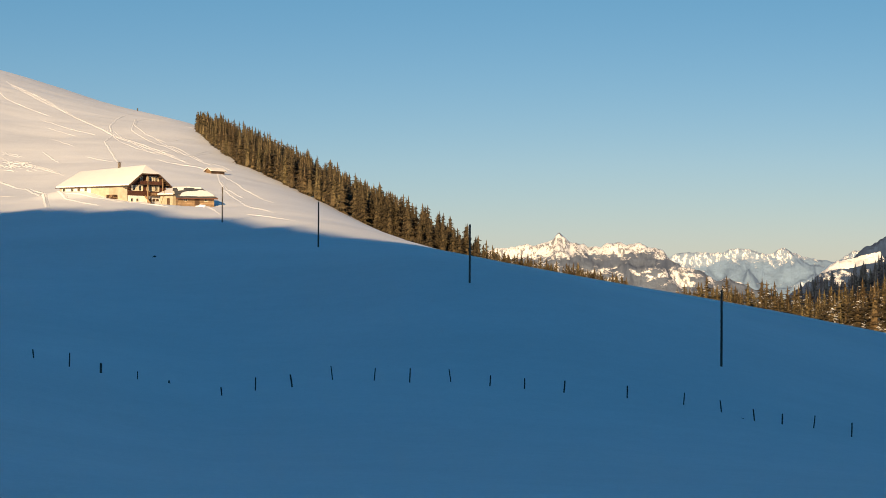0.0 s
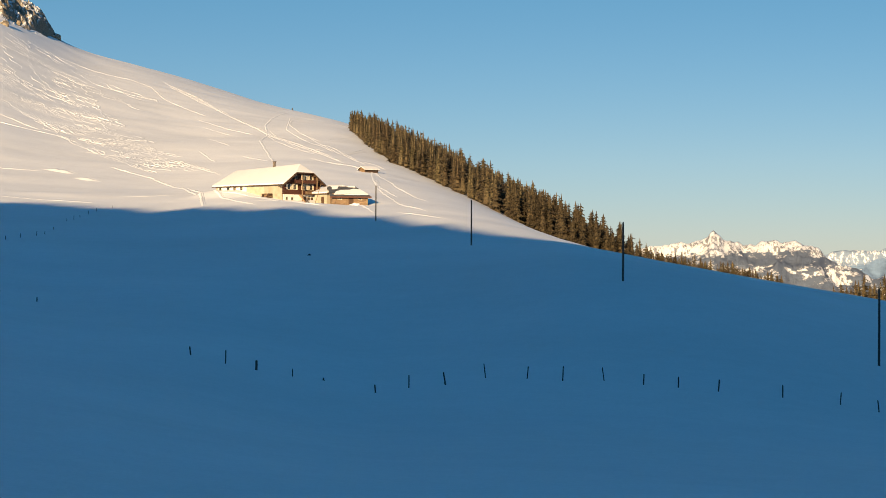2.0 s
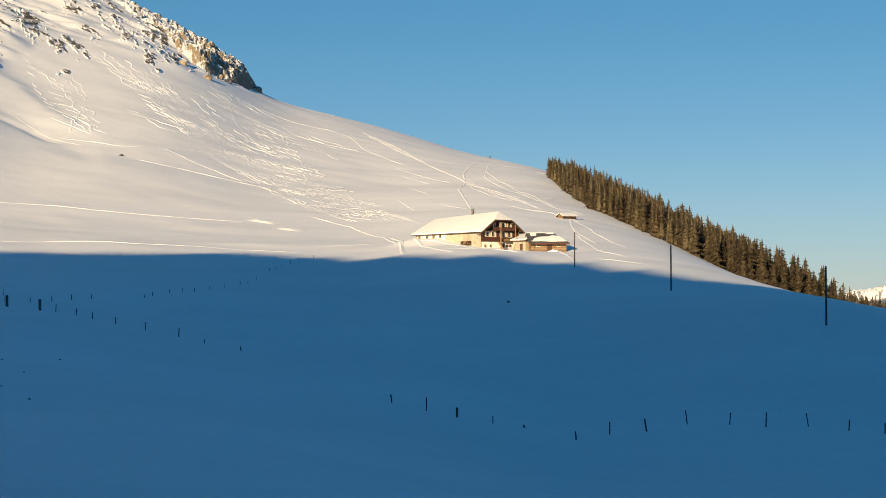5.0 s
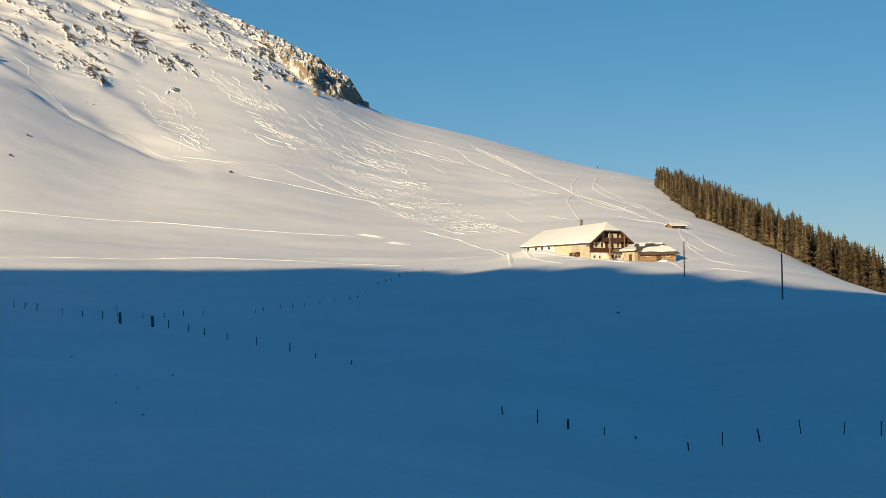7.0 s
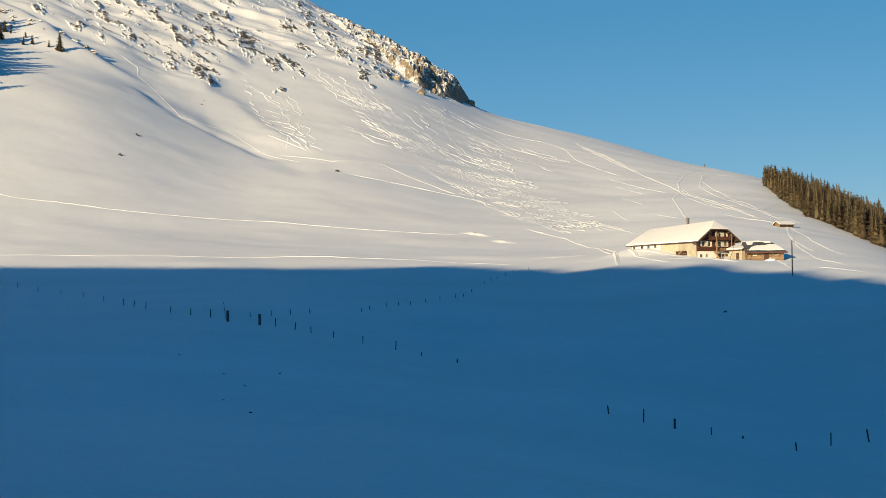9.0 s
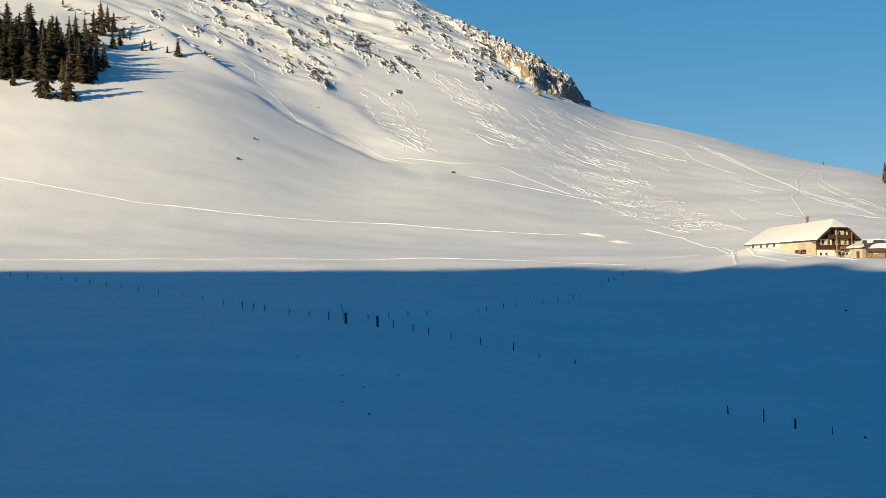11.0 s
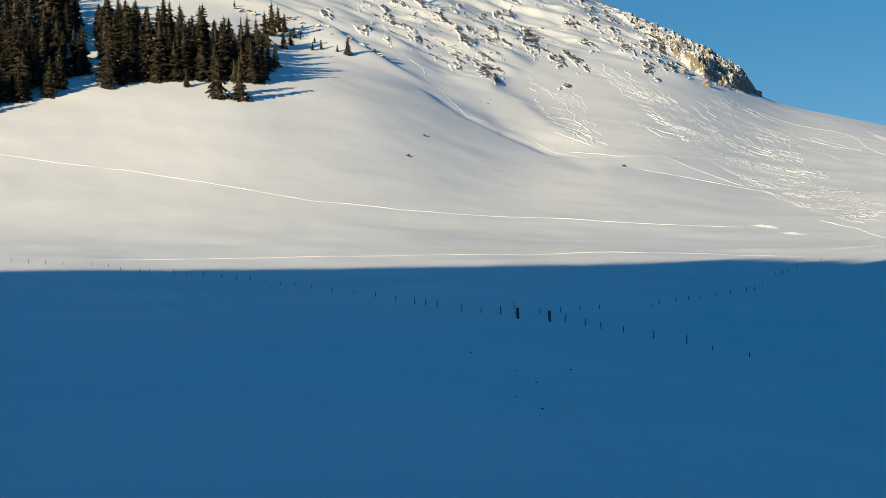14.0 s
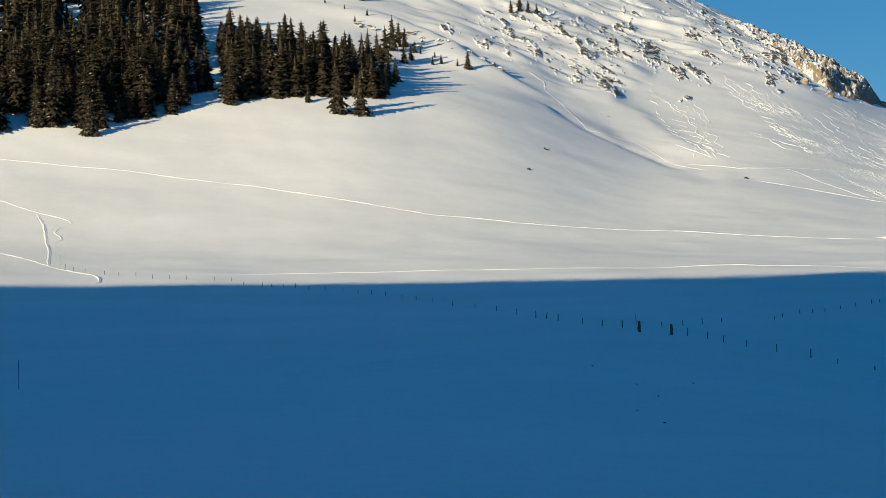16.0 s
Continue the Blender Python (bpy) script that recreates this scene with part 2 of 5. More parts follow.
def land_table():
    keys = sorted(PROFILES)
    rr = np.log(np.array((20, 45) + RANGES + (2200, 4900), float))
    rows = []
    for k in keys:
        p = PROFILES[k]
        far = -290.0 if k < 4 else (-120.0 if k < 8 else (p[-1] * 0.8 if k < 17 else p[-1] + 90))
        rows.append(np.interp(LR_T, rr, np.array((-6.0, -7.5) + tuple(p) + (far, far - 30.0))))
    rows = np.array(rows)
    t = np.array([np.interp(AZ_T, keys, rows[:, j]) for j in range(len(LR_T))]).T
    for _ in range(3):                                  # round the kinks
        for w, ax in ((3, 0), (2, 1)):
            pad = [(0, 0), (0, 0)]
            pad[ax] = (w, w)
            q = np.pad(t, pad, mode="edge")
            t = sum(np.take(q, range(k, k + t.shape[ax]), axis=ax) for k in range(2 * w + 1)) / (2 * w + 1)
    return t


TABLE = land_table()


def value_noise(x, y, seed):
    xi, yi = np.floor(x).astype(np.int64), np.floor(y).astype(np.int64)
    fx, fy = x - xi, y - yi
    fx, fy = fx * fx * (3 - 2 * fx), fy * fy * (3 - 2 * fy)

    def h(a, b):
        v = np.sin(a * 127.1 + b * 311.7 + seed * 74.7) * 43758.5453
        return v - np.floor(v)
    return (h(xi, yi) * (1 - fx) + h(xi + 1, yi) * fx) * (1 - fy) + (h(xi, yi + 1) * (1 - fx) + h(xi + 1, yi + 1) * fx) * fy - 0.5


def fractal(x, y, size, octaves, seed, gain=0.5):
    v, a = 0.0, 1.0
    for k in range(octaves):
        v = v + a * value_noise(x / size + 13.7 * k, y / size - 7.3 * k, seed + k)
        size, a = size / 2.03, a * gain
    return v


def bare_mask(az, r):
    """How rocky the mountain is, 0 to 1, at bearings and distances."""
    low = np.interp(az, (14.9, 15.6, 17.0, 18.5, 20.0, 21.2, 22.5, 24.0, 27.0, 31.0), (1220, 1180, 1105, 1110, 1110, 1070, 955, 950, 950, 1060))
    return np.clip((r - low) / 60, 0, 1) * np.clip((az - 14.9) / 0.5, 0, 1) * np.clip((31 - az) / 6, 0, 1)


def land(x, y, detail=True):
    """Height of the snow at x, y (arrays)."""
    x, y = np.asarray(x, float), np.asarray(y, float)
    r = np.clip(np.hypot(x, y), 20.5, 4890)
    az = np.degrees(np.arctan2(-x, y))
    u = np.clip((az + 180) / 0.25, 0, len(AZ_T) - 1.001)
    v = (np.log(r) - LR_T[0]) / (LR_T[1] - LR_T[0])
    v = np.clip(v, 0, len(LR_T) - 1.001)
    i, j = u.astype(int), v.astype(int)
    a, b = u - i, v - j
    z = (TABLE[i, j] * (1 - a) + TABLE[i + 1, j] * a) * (1 - b) + (TABLE[i, j + 1] * (1 - a) + TABLE[i + 1, j + 1] * a) * b
    if detail:
        calm = np.clip((r - 60) / 500, 0.05, 1)
        z = z + fractal(x, y, 70, 3, 3) * 1.3 * calm + fractal(x, y, 18, 2, 9) * 0.25 * calm
        z = z + fractal(x + 0.4 * y, y * 0.6, 7, 2, 12) * 0.05 * np.clip((r - 430) / 150, 0, 1)
        # a narrow gully along the shoulder
        for (a0, r0), (a1, r1) in zip(GULLY, GULLY[1:]):
            x0, y0, x1, y1 = -r0 * math.sin(radians(a0)), r0 * math.cos(radians(a0)), -r1 * math.sin(radians(a1)), r1 * math.cos(radians(a1))
            k = np.clip(((x - x0) * (x1 - x0) + (y - y0) * (y1 - y0)) / ((x1 - x0) ** 2 + (y1 - y0) ** 2), 0, 1)
            z = z - 0.8 * np.exp(-((x - x0 - k * (x1 - x0)) ** 2 + (y - y0 - k * (y1 - y0)) ** 2) / 16) * np.clip(k * 8, 0, 1) * np.clip((1 - k) * 8, 0.3, 1)
        m = bare_mask(az, r)
        z = z + m * (fractal(x, y, 70, 4, 21, 0.55) * 6 + fractal(x * 0.5 + y * 0.3, y * 1.2 - x * 0.4, 20, 3, 33, 0.6) * 3.5)
        # the hollow behind the shoulder of the slope
        rc = np.interp(az + 0.3, (19.8, 20.7, 21.8, 23.1, 24.7, 26.3, 28, 30), (800, 840, 880, 915, 930, 915, 900, 885))
        z = z - 3.8 * np.exp(-((r - rc) / np.where(r < rc, 34, 120)) ** 2) * np.clip((az - 19.4) / 4.5, 0, 1) * np.clip((29.8 - az) / 1.8, 0, 1)
        # ribs that run down the slope, steeper on the side away from the sun
        for r0, r1, a0, a1, tall in ((865, 1000, 20.6, 22.75, 1.6), (935, 1015, 25.3, 28.7, 3.6)):
            d = (a0 + (a1 - a0) * (r - r0) / (r1 - r0) - az) * 16.5
            d = d + fractal(x, y, 30, 3, 51) * 14
            z = z + tall * np.exp(-(d / np.where(d < 0, 26, 10)) ** 2) * np.clip((r - r0 + 12) / 30, 0, 1) * np.clip((r1 + 15 - r) / 30, 0, 1)
        # trodden hollow before the farmhouse
        z = z - 1.9 * np.exp(-((x + 66) ** 2 + (y - 494) ** 2) / 130)
        # snow banked against the long wall of the farmhouse
        u, v = (x + 82.3) * 0.783 - (y - 506.7) * 0.623, (x + 82.3) * 0.623 + (y - 506.7) * 0.783
        z = z + 1.35 * np.exp(-(np.maximum(-6.5 - v, 0) / 5.0) ** 2) * np.clip((4 - u) / 7, 0, 1) * np.clip((u + 20) / 6, 0, 1) * np.clip((v + 20) / 6, 0, 1) * np.clip((2 - v) / 4, 0, 1)
        # a bank close by
        z = z + 1.9 * np.exp(-((az - 41.6) / 1.7) ** 2 - ((r - 76) / 13) ** 2)
        # broad swells of the shaded meadow
        z = z + fractal(x, y, 130, 2, 41) * 2.2 * np.clip((r - 70) / 80, 0, 1) * np.clip((480 - r) / 120, 0, 1)
    return z


def height(x, y):
    return float(land(np.array([x]), np.array([y]))[0])


def spot(az, r):
    """The point of the snow at a bearing and a distance."""
    a = radians(az)
    x, y = -r * math.sin(a), r * math.cos(a)
    return Vector((x, y, height(x, y)))


def grid_mesh(name, X, Y, Z, mat, wrap=False):
    nu, nv = X.shape
    idx = np.arange(nu * nv).reshape(nu, nv)
    a, b = (idx, np.roll(idx, -1, 0)) if wrap else (idx[:-1], idx[1:])
    quads = np.stack([a[:, :-1], a[:, 1:], b[:, 1:], b[:, :-1]], -1).reshape(-1, 4)
    me = bpy.data.meshes.new(name)
    me.vertices.add(nu * nv)
    me.vertices.foreach_set("co", np.stack([X, Y, Z], -1).reshape(-1).astype(np.float32))
    me.loops.add(quads.size)
    me.loops.foreach_set("vertex_index", quads.reshape(-1).astype(np.int32))
    me.polygons.add(len(quads))
    me.polygons.foreach_set("loop_start", (np.arange(len(quads)) * 4).astype(np.int32))
    me.polygons.foreach_set("use_smooth", np.ones(len(quads), bool))
    me.materials.append(mat)
    me.update(calc_edges=True)
    me.validate()
    return me


def build_ground():
    az = np.radians(np.concatenate([np.arange(-180, -14, 2.0), np.arange(-14, 42, 0.12), np.arange(42, 180, 2.0)]))
    r = np.concatenate([[0.0, 2, 8, 14, 20], np.exp(np.linspace(math.log(25), math.log(400), 230)), np.arange(403.5, 1300, 3.5), np.exp(np.linspace(math.log(1304), math.log(4900), 110))])
    A, Rr = np.meshgrid(az, r, indexing="ij")
    X, Y = -Rr * np.sin(A), Rr * np.cos(A)
    Z = land(X, Y)
    me = grid_mesh("ground", X, Y, Z, SNOW_ROCK, wrap=True)
    deg = np.degrees(A)
    bare = bare_mask(deg, Rr)
    # most rock near the cliff, least in the smooth chute
    cliff = np.clip((17.6 - deg) / 1.5, 0, 1) * np.clip((Rr - 1120) / 80, 0, 1)
    chute = np.exp(-((deg - (19.9 + (Rr - 1104) * 0.0082)) / 0.5) ** 2)
    bare = bare * (0.29 + 0.16 * cliff + 0.2 * fractal(X, Y, 60, 3, 61)) * (1 - 0.8 * chute)
    at = me.attributes.new("bare", "FLOAT", "POINT")
    at.data.foreach_set("value", bare.reshape(-1).astype(np.float32))
    return tagged(new("ground", me), "snow-covered alpine meadow rising to a rocky mountain", "ground", kind="structure")


build_ground()


def part(name, bm, mat, parent, label=""):
    me = bpy.data.meshes.new(name)
    bm.to_mesh(me)
    bm.free()
    for q in mat if isinstance(mat, (list, tuple)) else [mat]:
        me.materials.append(q)
    ob = new(name, me)
    ob.parent = parent
    return tagged(ob, label)


def empty(name, m, label, category, group="", kind=""):
    ob = new(name)
    ob.empty_display_size = 0.3
    ob.matrix_world = m
    return tagged(ob, label, category, group, kind)


# the ridge behind the viewer, whose shade lies over the meadow
WAVES = (1.4, 1.4, 1.4, 1.4, 2.8, 5.5, 7, 6.2, 5.5, 5.5, 5.2, 3.1, 2.1, 1.4, 1.4, 1.4, 1.4)      # how uneven it is at each
CREST = (
    (-646, -551, 182.7),
    (-498, -429, 184.2),
    (-430, -400, 182.9),
    (-372, -378, 183.3),
    (-313, -365, 184.0),
    (-278, -361, 182.6),
    (-263, -369, 183.4),
    (-245, -378, 184.8),
    (-230, -384, 184.4),
    (-218, -394, 183.1),
    (-208, -405, 180.9),
    (-184, -435, 176.7),
    (-166, -459, 173.9),
    (-128, -451, 163.8),
    (-80, -448, 154.2),
    (54, -461, 138.4),
    (224, -473, 134.4),
)


def build_ridge():
    pts = np.array(CREST, float)
    s = np.concatenate([[0], np.cumsum(np.hypot(*np.diff(pts[:, :2], axis=0).T))])
    q = np.linspace(0, s[-1], 700)
    cx, cy, cz = (np.interp(q, s, pts[:, k]) for k in range(3))
    for k in range(2):
        cx, cy = (np.convolve(np.pad(v, 6, mode="edge"), np.ones(13) / 13, "valid") for v in (cx, cy))
    cz = np.convolve(np.pad(cz, 4, mode="edge"), np.ones(9) / 9, "valid") + (fractal(q, q * 0, 45, 5, 5, 0.6) + 0.6 * fractal(q, q * 0, 13, 4, 15, 0.7)) * np.interp(q, s, WAVES)
    ex, ey = np.sin(radians(SUN_AZ)), -np.cos(radians(SUN_AZ))      # downhill towards the meadow
    d = np.concatenate([np.linspace(-500, -10, 14), np.linspace(-6, 6, 5), np.linspace(12, 440, 40)])
    D, C = np.meshgrid(d, np.arange(len(q)))
    X, Y = cx[C] + ex * D, cy[C] + ey * D
    Z = np.where(D > 0, (cz[C] + 30) * np.clip(1 - D / 440, 0, 1) ** 1.4 - 30, cz[C] - 0.35 * np.abs(D)) + fractal(X, Y, 50, 3, 8) * 3 * np.clip(np.abs(D) / 60, 0, 1)
    me = grid_mesh("ridge", X, Y, Z, SNOW)
    tagged(new("ridge", me), "steep snowy ridge that shades the meadow", "ridge", kind="structure")


build_ridge()


# ---- shapes ----
def box(bm, x0, x1, y0, y1, z0, z1, mat=0):
    v = [bm.verts.new(p) for p in ((x0, y0, z0), (x1, y0, z0), (x1, y1, z0), (x0, y1, z0),
                                   (x0, y0, z1), (x1, y0, z1), (x1, y1, z1), (x0, y1, z1))]
    for f in ((3, 2, 1, 0), (4, 5, 6, 7), (0, 1, 5, 4), (1, 2, 6, 5), (2, 3, 7, 6), (3, 0, 4, 7)):
        bm.faces.new([v[k] for k in f]).material_index = mat
    return v


def boxed(x0, x1, y0, y1, z0, z1, soft=0.0):
    bm = bmesh.new()
    box(bm, x0, x1, y0, y1, z0, z1)
    if soft:
        bmesh.ops.bevel(bm, geom=bm.edges[:], offset=soft, segments=1, affect="EDGES")
    return bm


def solid(corners, thick):
    """A slab on a flat outline, thick metres down along its normal."""
    bm = bmesh.new()
    top = [bm.verts.new(p) for p in corners]
    f = bm.faces.new(top)
    f.normal_update()
    low = [bm.verts.new(Vector(p) - f.normal * thick) for p in corners]
    bm.faces.new(low[::-1])
    k = len(corners)
    for i in range(k):
        bm.faces.new((top[i], low[i], low[(i + 1) % k], top[(i + 1) % k]))
    return bm


def rod(bm, path, radii, sides=6):
    """A tapered round bar along a path, closed at both ends."""
    rings = []
    for k, p in enumerate(path):
        p = Vector(p)
        way = (Vector(path[min(k + 1, len(path) - 1)]) - Vector(path[max(k - 1, 0)])).normalized()
        side = way.orthogonal().normalized()
        up = way.cross(side)
        rings.append([bm.verts.new(p + (side * math.cos(t) + up * math.sin(t)) * radii[k])
                      for t in (2 * math.pi * j / sides for j in range(sides))])
    for a, b in zip(rings, rings[1:]):
        for j in range(sides):
            bm.faces.new((a[j], a[(j + 1) % sides], b[(j + 1) % sides], b[j]))
    bm.faces.new(rings[0][::-1])
    bm.faces.new(rings[-1])


# ---- spruces ----
def spruce(seed, tall, spread, needles, label, bottom=0.05, fine=1.0, full=0.58):
    rnd = random.Random(seed)
    root = empty("spruce_tree", Matrix.Identity(4), label, "tree")
    bm = bmesh.new()
    rod(bm, [(0, 0, -0.8), (0, 0, tall * 0.4), (rnd.uniform(-.1, .1), rnd.uniform(-.1, .1), tall * 0.92)],
        [tall * 0.016, tall * 0.010, 0.02])
    part("trunk", bm, BARK, root)
    bm = bmesh.new()
    tiers = int(tall * (1.25 if fine == 1 else 1.05))
    for k in range(tiers):
        s = k / (tiers - 1)
        z = tall * (bottom + (0.96 - bottom) * s)
        reach = spread * (1 - s) ** full * rnd.uniform(0.55, 1.25) + 0.12
        if s < 0.12:
            reach *= 0.8
        count = max(5, int(6 + 7 * (1 - s)))
        turn = rnd.uniform(0, 6.28)
        for j in range(count):
            if rnd.random() < 0.06:
                continue
            t = turn + 6.283 * j / count + rnd.uniform(-.25, .25)
            z = tall * (bottom + (0.96 - bottom) * s) + rnd.uniform(-.55, .45) * tall / tiers
            L = reach * rnd.uniform(0.65, 1.2)
            droop = rnd.uniform(0.25, 0.6) * L * (1.1 - 0.8 * s)
            cx, sx = math.cos(t), math.sin(t)
            wide = L * rnd.uniform(0.24, 0.42) + 0.10

            def at(d, w, dz):
                return bm.verts.new((cx * d - sx * w, sx * d + cx * w, z + dz))
            base, tip = at(0.02, 0, 0.12), at(L, rnd.uniform(-.1, .1) * L, -droop)
            mid = at(L * 0.5, 0, -droop * 0.35 + 0.10)
            # ragged fan on both sides of the bough
            for sgn in (1, -1):
                a = at(L * 0.30, sgn * wide * 0.7, -droop * 0.45 - rnd.uniform(0, .25))
                a2 = at(L * 0.48, sgn * wide * 0.45, -droop * 0.45)
                c = at(L * 0.68, sgn * wide * rnd.uniform(.7, 1.2), -droop * 0.95 - rnd.uniform(0, .2))
                c2 = at(L * 0.80, sgn * wide * 0.35, -droop * 0.75)
                for f in ((base, a, mid), (mid, a, a2), (mid, a2, c), (mid, c, c2), (mid, c2, tip)):
                    bm.faces.new(f if sgn < 0 else f[::-1])
            # hanging twigs
            for d in (0.45, 0.8) if fine == 1 else ():
                p = at(L * d, rnd.uniform(-.15, .15) * L, -droop * d)
                p2 = at(L * (d + 0.16), rnd.uniform(-.1, .1) * L, -droop * d - 0.05)
                q = at(L * (d + 0.03), rnd.uniform(-.1, .1) * L, -droop * d - rnd.uniform(0.35, 0.75) * (1 - 0.5 * s))
                bm.faces.new((p, p2, q))
    # inner mass of twigs
    rings = 9
    last = None
    for k in range(rings):
        s = k / (rings - 1)
        z = tall * (bottom + 0.03 + (0.94 - bottom) * s)
        ring = []
        for j in range(9):
            t = 6.283 * j / 9
            q = (spread * 0.46 * (1 - s) ** 0.9 + 0.03) * rnd.uniform(0.65, 1.15)
            ring.append(bm.verts.new((q * math.cos(t), q * math.sin(t), z - rnd.uniform(0, 0.5) * (1 - s))))
        if last:
            for j in range(9):
                bm.faces.new((last[j], last[(j + 1) % 9], ring[(j + 1) % 9], ring[j]))
        last = ring
    for j in range(4):
        t = j * 1.57
        bm.faces.new([bm.verts.new(p) for p in ((tall * 0.016 * math.cos(t), tall * 0.016 * math.sin(t), tall * 0.90),
                                                (tall * 0.016 * math.cos(t + 1.57), tall * 0.016 * math.sin(t + 1.57), tall * 0.90), (0, 0, tall))])
    part("crown", bm, needles, root)
    return root


def kinds(seed, needles, label, sizes, fine=1.0, full=0.58):
    return [spruce(seed + k, h, h * w, needles, label, fine=fine, full=full) for k, (h, w) in enumerate(sizes)]


def wood(name, roots, spots, label):
    """Trees that nobody could count, joined into one stand. spots: (where, turn, size)."""
    co, tri, mats, tones, base = [], [], [], [], 0
    shade = random.Random(len(spots))
    data = []
    for root in roots:
        got = []
        for k, o in enumerate(root.children):
            me = o.data
            v = np.empty(len(me.vertices) * 3)
            me.vertices.foreach_get("co", v)
            me.calc_loop_triangles()
            f = np.empty(len(me.loop_triangles) * 3, int)
            me.loop_triangles.foreach_get("vertices", f)
            got.append((v.reshape(-1, 3), f.reshape(-1, 3), k))
        data.append(got)
    for n, (where, turn, size) in enumerate(spots):
        c, s = math.cos(turn), math.sin(turn)
        for v, f, k in data[n % len(data)]:
            w = np.stack([v[:, 0] * c - v[:, 1] * s, v[:, 0] * s + v[:, 1] * c, v[:, 2]], 1) * size + np.array(where)
            co.append(w)
            tri.append(f + base)
            mats.append(np.full(len(f), k))
            tones.append(np.full(len(w), shade.random()))
            base += len(w)
    co, tri, mats = np.concatenate(co), np.concatenate(tri), np.concatenate(mats)
    me = bpy.data.meshes.new(name)
    me.vertices.add(len(co))
    me.vertices.foreach_set("co", co.reshape(-1).astype(np.float32))
    me.loops.add(tri.size)
    me.loops.foreach_set("vertex_index", tri.reshape(-1).astype(np.int32))
    me.polygons.add(len(tri))
    me.polygons.foreach_set("loop_start", (np.arange(len(tri)) * 3).astype(np.int32))
    me.polygons.foreach_set("material_index", mats.astype(np.int32))
    for o in roots[0].children:
        me.materials.append(o.data.materials[0])
    me.update(calc_edges=True)
    me.attributes.new("tone", "FLOAT", "POINT").data.foreach_set("value", np.concatenate(tones).astype(np.float32))
    return tagged(new(name, me), label, "wood", kind="stuff")


def stand(spots, roots, far_roots, single, rnd, group, name, label):
    """The nearest trees of a wood as single trees, the rest as one stand."""
    spots = sorted(spots, key=lambda q: q[0].length)
    for p, k in spots[:single]:
        plant(rnd.choice(roots), p, rnd, k, group)
    wood(name, far_roots, [(p, rnd.uniform(0, 6.28), k) for p, k in spots[single:]], label)
    use_first(roots + far_roots)


def plant(root, where, rnd, size=1.0, group=""):
    k = size * rnd.uniform(0.95, 1.03)
    m = Matrix.Translation(where) @ pose(0, 0, 0, rnd.uniform(-2, 2), rnd.uniform(-2, 2), rnd.uniform(0, 360)) @ Matrix.Diagonal((k, k, k * rnd.uniform(0.92, 1.04), 1))
    ob = copy_thing(root, m)
    ob.matrix_basis = m
    if group:
        ob["group"] = group
    return ob


def use_first(roots):
    """The patterns themselves are done with once their copies stand."""
    for root in roots:
        for o in (*root.children_recursive, root):
            bpy.data.objects.remove(o)


rnd = random.Random(4)
# wood on the mountain slope to the left
dark = kinds(10, NEEDLES, "dark green spruce in a dense mountain wood", [(24, .25), (21, .27), (17, .30), (27, .23), (19, .26)], full=0.46)
small = kinds(20, NEEDLES, "small sunlit spruce on the snowy slope", [(12, .25), (9, .27)], full=0.36)


def front(az):
    """Distance of the lower edge of the left-hand wood."""
    return float(np.interp(az, (28.5, 29.6, 31.5, 33.5, 35.2, 37.5, 40, 44), (835, 820, 814, 793, 780, 754, 750, 742)))


spots, taken = [], []
while len(spots) < 450:
    az = rnd.uniform(28.9, 43.5)
    deep = 230 * min(1, (az - 28.3) / 6.0)
    r = front(az) + rnd.random() ** 1.3 * deep
    if abs(az - 33.6 - (r - 800) * 0.002) < 0.24 and r < front(az) + 170:
        continue
    p = spot(az, r)
    if any((p - q).length_squared < 15 for q in taken):
        continue
    k = rnd.uniform(0.6, 1.15) * (0.85 if az < 31 else 1.0)
    top = float(np.interp(az, (29.0, 30.0, 32.0, 33.4, 34.2, 36.0), (8.3, 8.9, 9.4, 9.5, 10.3, 14)))
    if p.z + 22 * k > r * math.tan(radians(top + 0.15)):
        k = (r * math.tan(radians(top + rnd.uniform(-.3, .15))) - p.z) / 22
        if k < 0.4:
            continue
    taken.append(p)
    spots.append((p, k))
stand(spots, dark, kinds(10, NEEDLES, "", [(24, .25), (21, .27), (17, .30), (27, .23), (19, .26)], 0.5, 0.46), 110, rnd,
      "spruces of the mountain wood", "mountain_wood", "dense dark spruce wood on the mountain slope")
for az, r, s in ((30.24, 792, 1.6), (29.62, 792, 1.45), (31.1, 806, .6), (36.4, 768, .9), (37.2, 750, 1.3),
                 (26.55, 934, .75), (26.85, 936, .28), (27.55, 932, .35), (27.3, 936, .4), (28.35, 921, 0.8), (28.6, 870, .9), (28.8, 855, 1.1), (29.2, 850, 1.3),
                 (28.05, 950, .5), (29.5, 1050, .6), (28.9, 1080, .5)):
    plant(small[0], spot(az, r), rnd, s, "single spruces on the slope")
use_first(small)

# wood along the hill behind the huts
brown = kinds(30, NEEDLES_BROWN, "brownish sunlit spruce in the hillside wood", [(15, .20), (13, .23), (16, .18), (14, .21)], full=0.5)


def hill_edge(az):
    return float(np.interp(az, (-2.5, -1.4, 0.7, 1.6, 2.3, 4.2, 5.8, 6.2, 6.8, 6.95), (540, 540, 545, 555, 570, 655, 767, 832, 930, 985)))


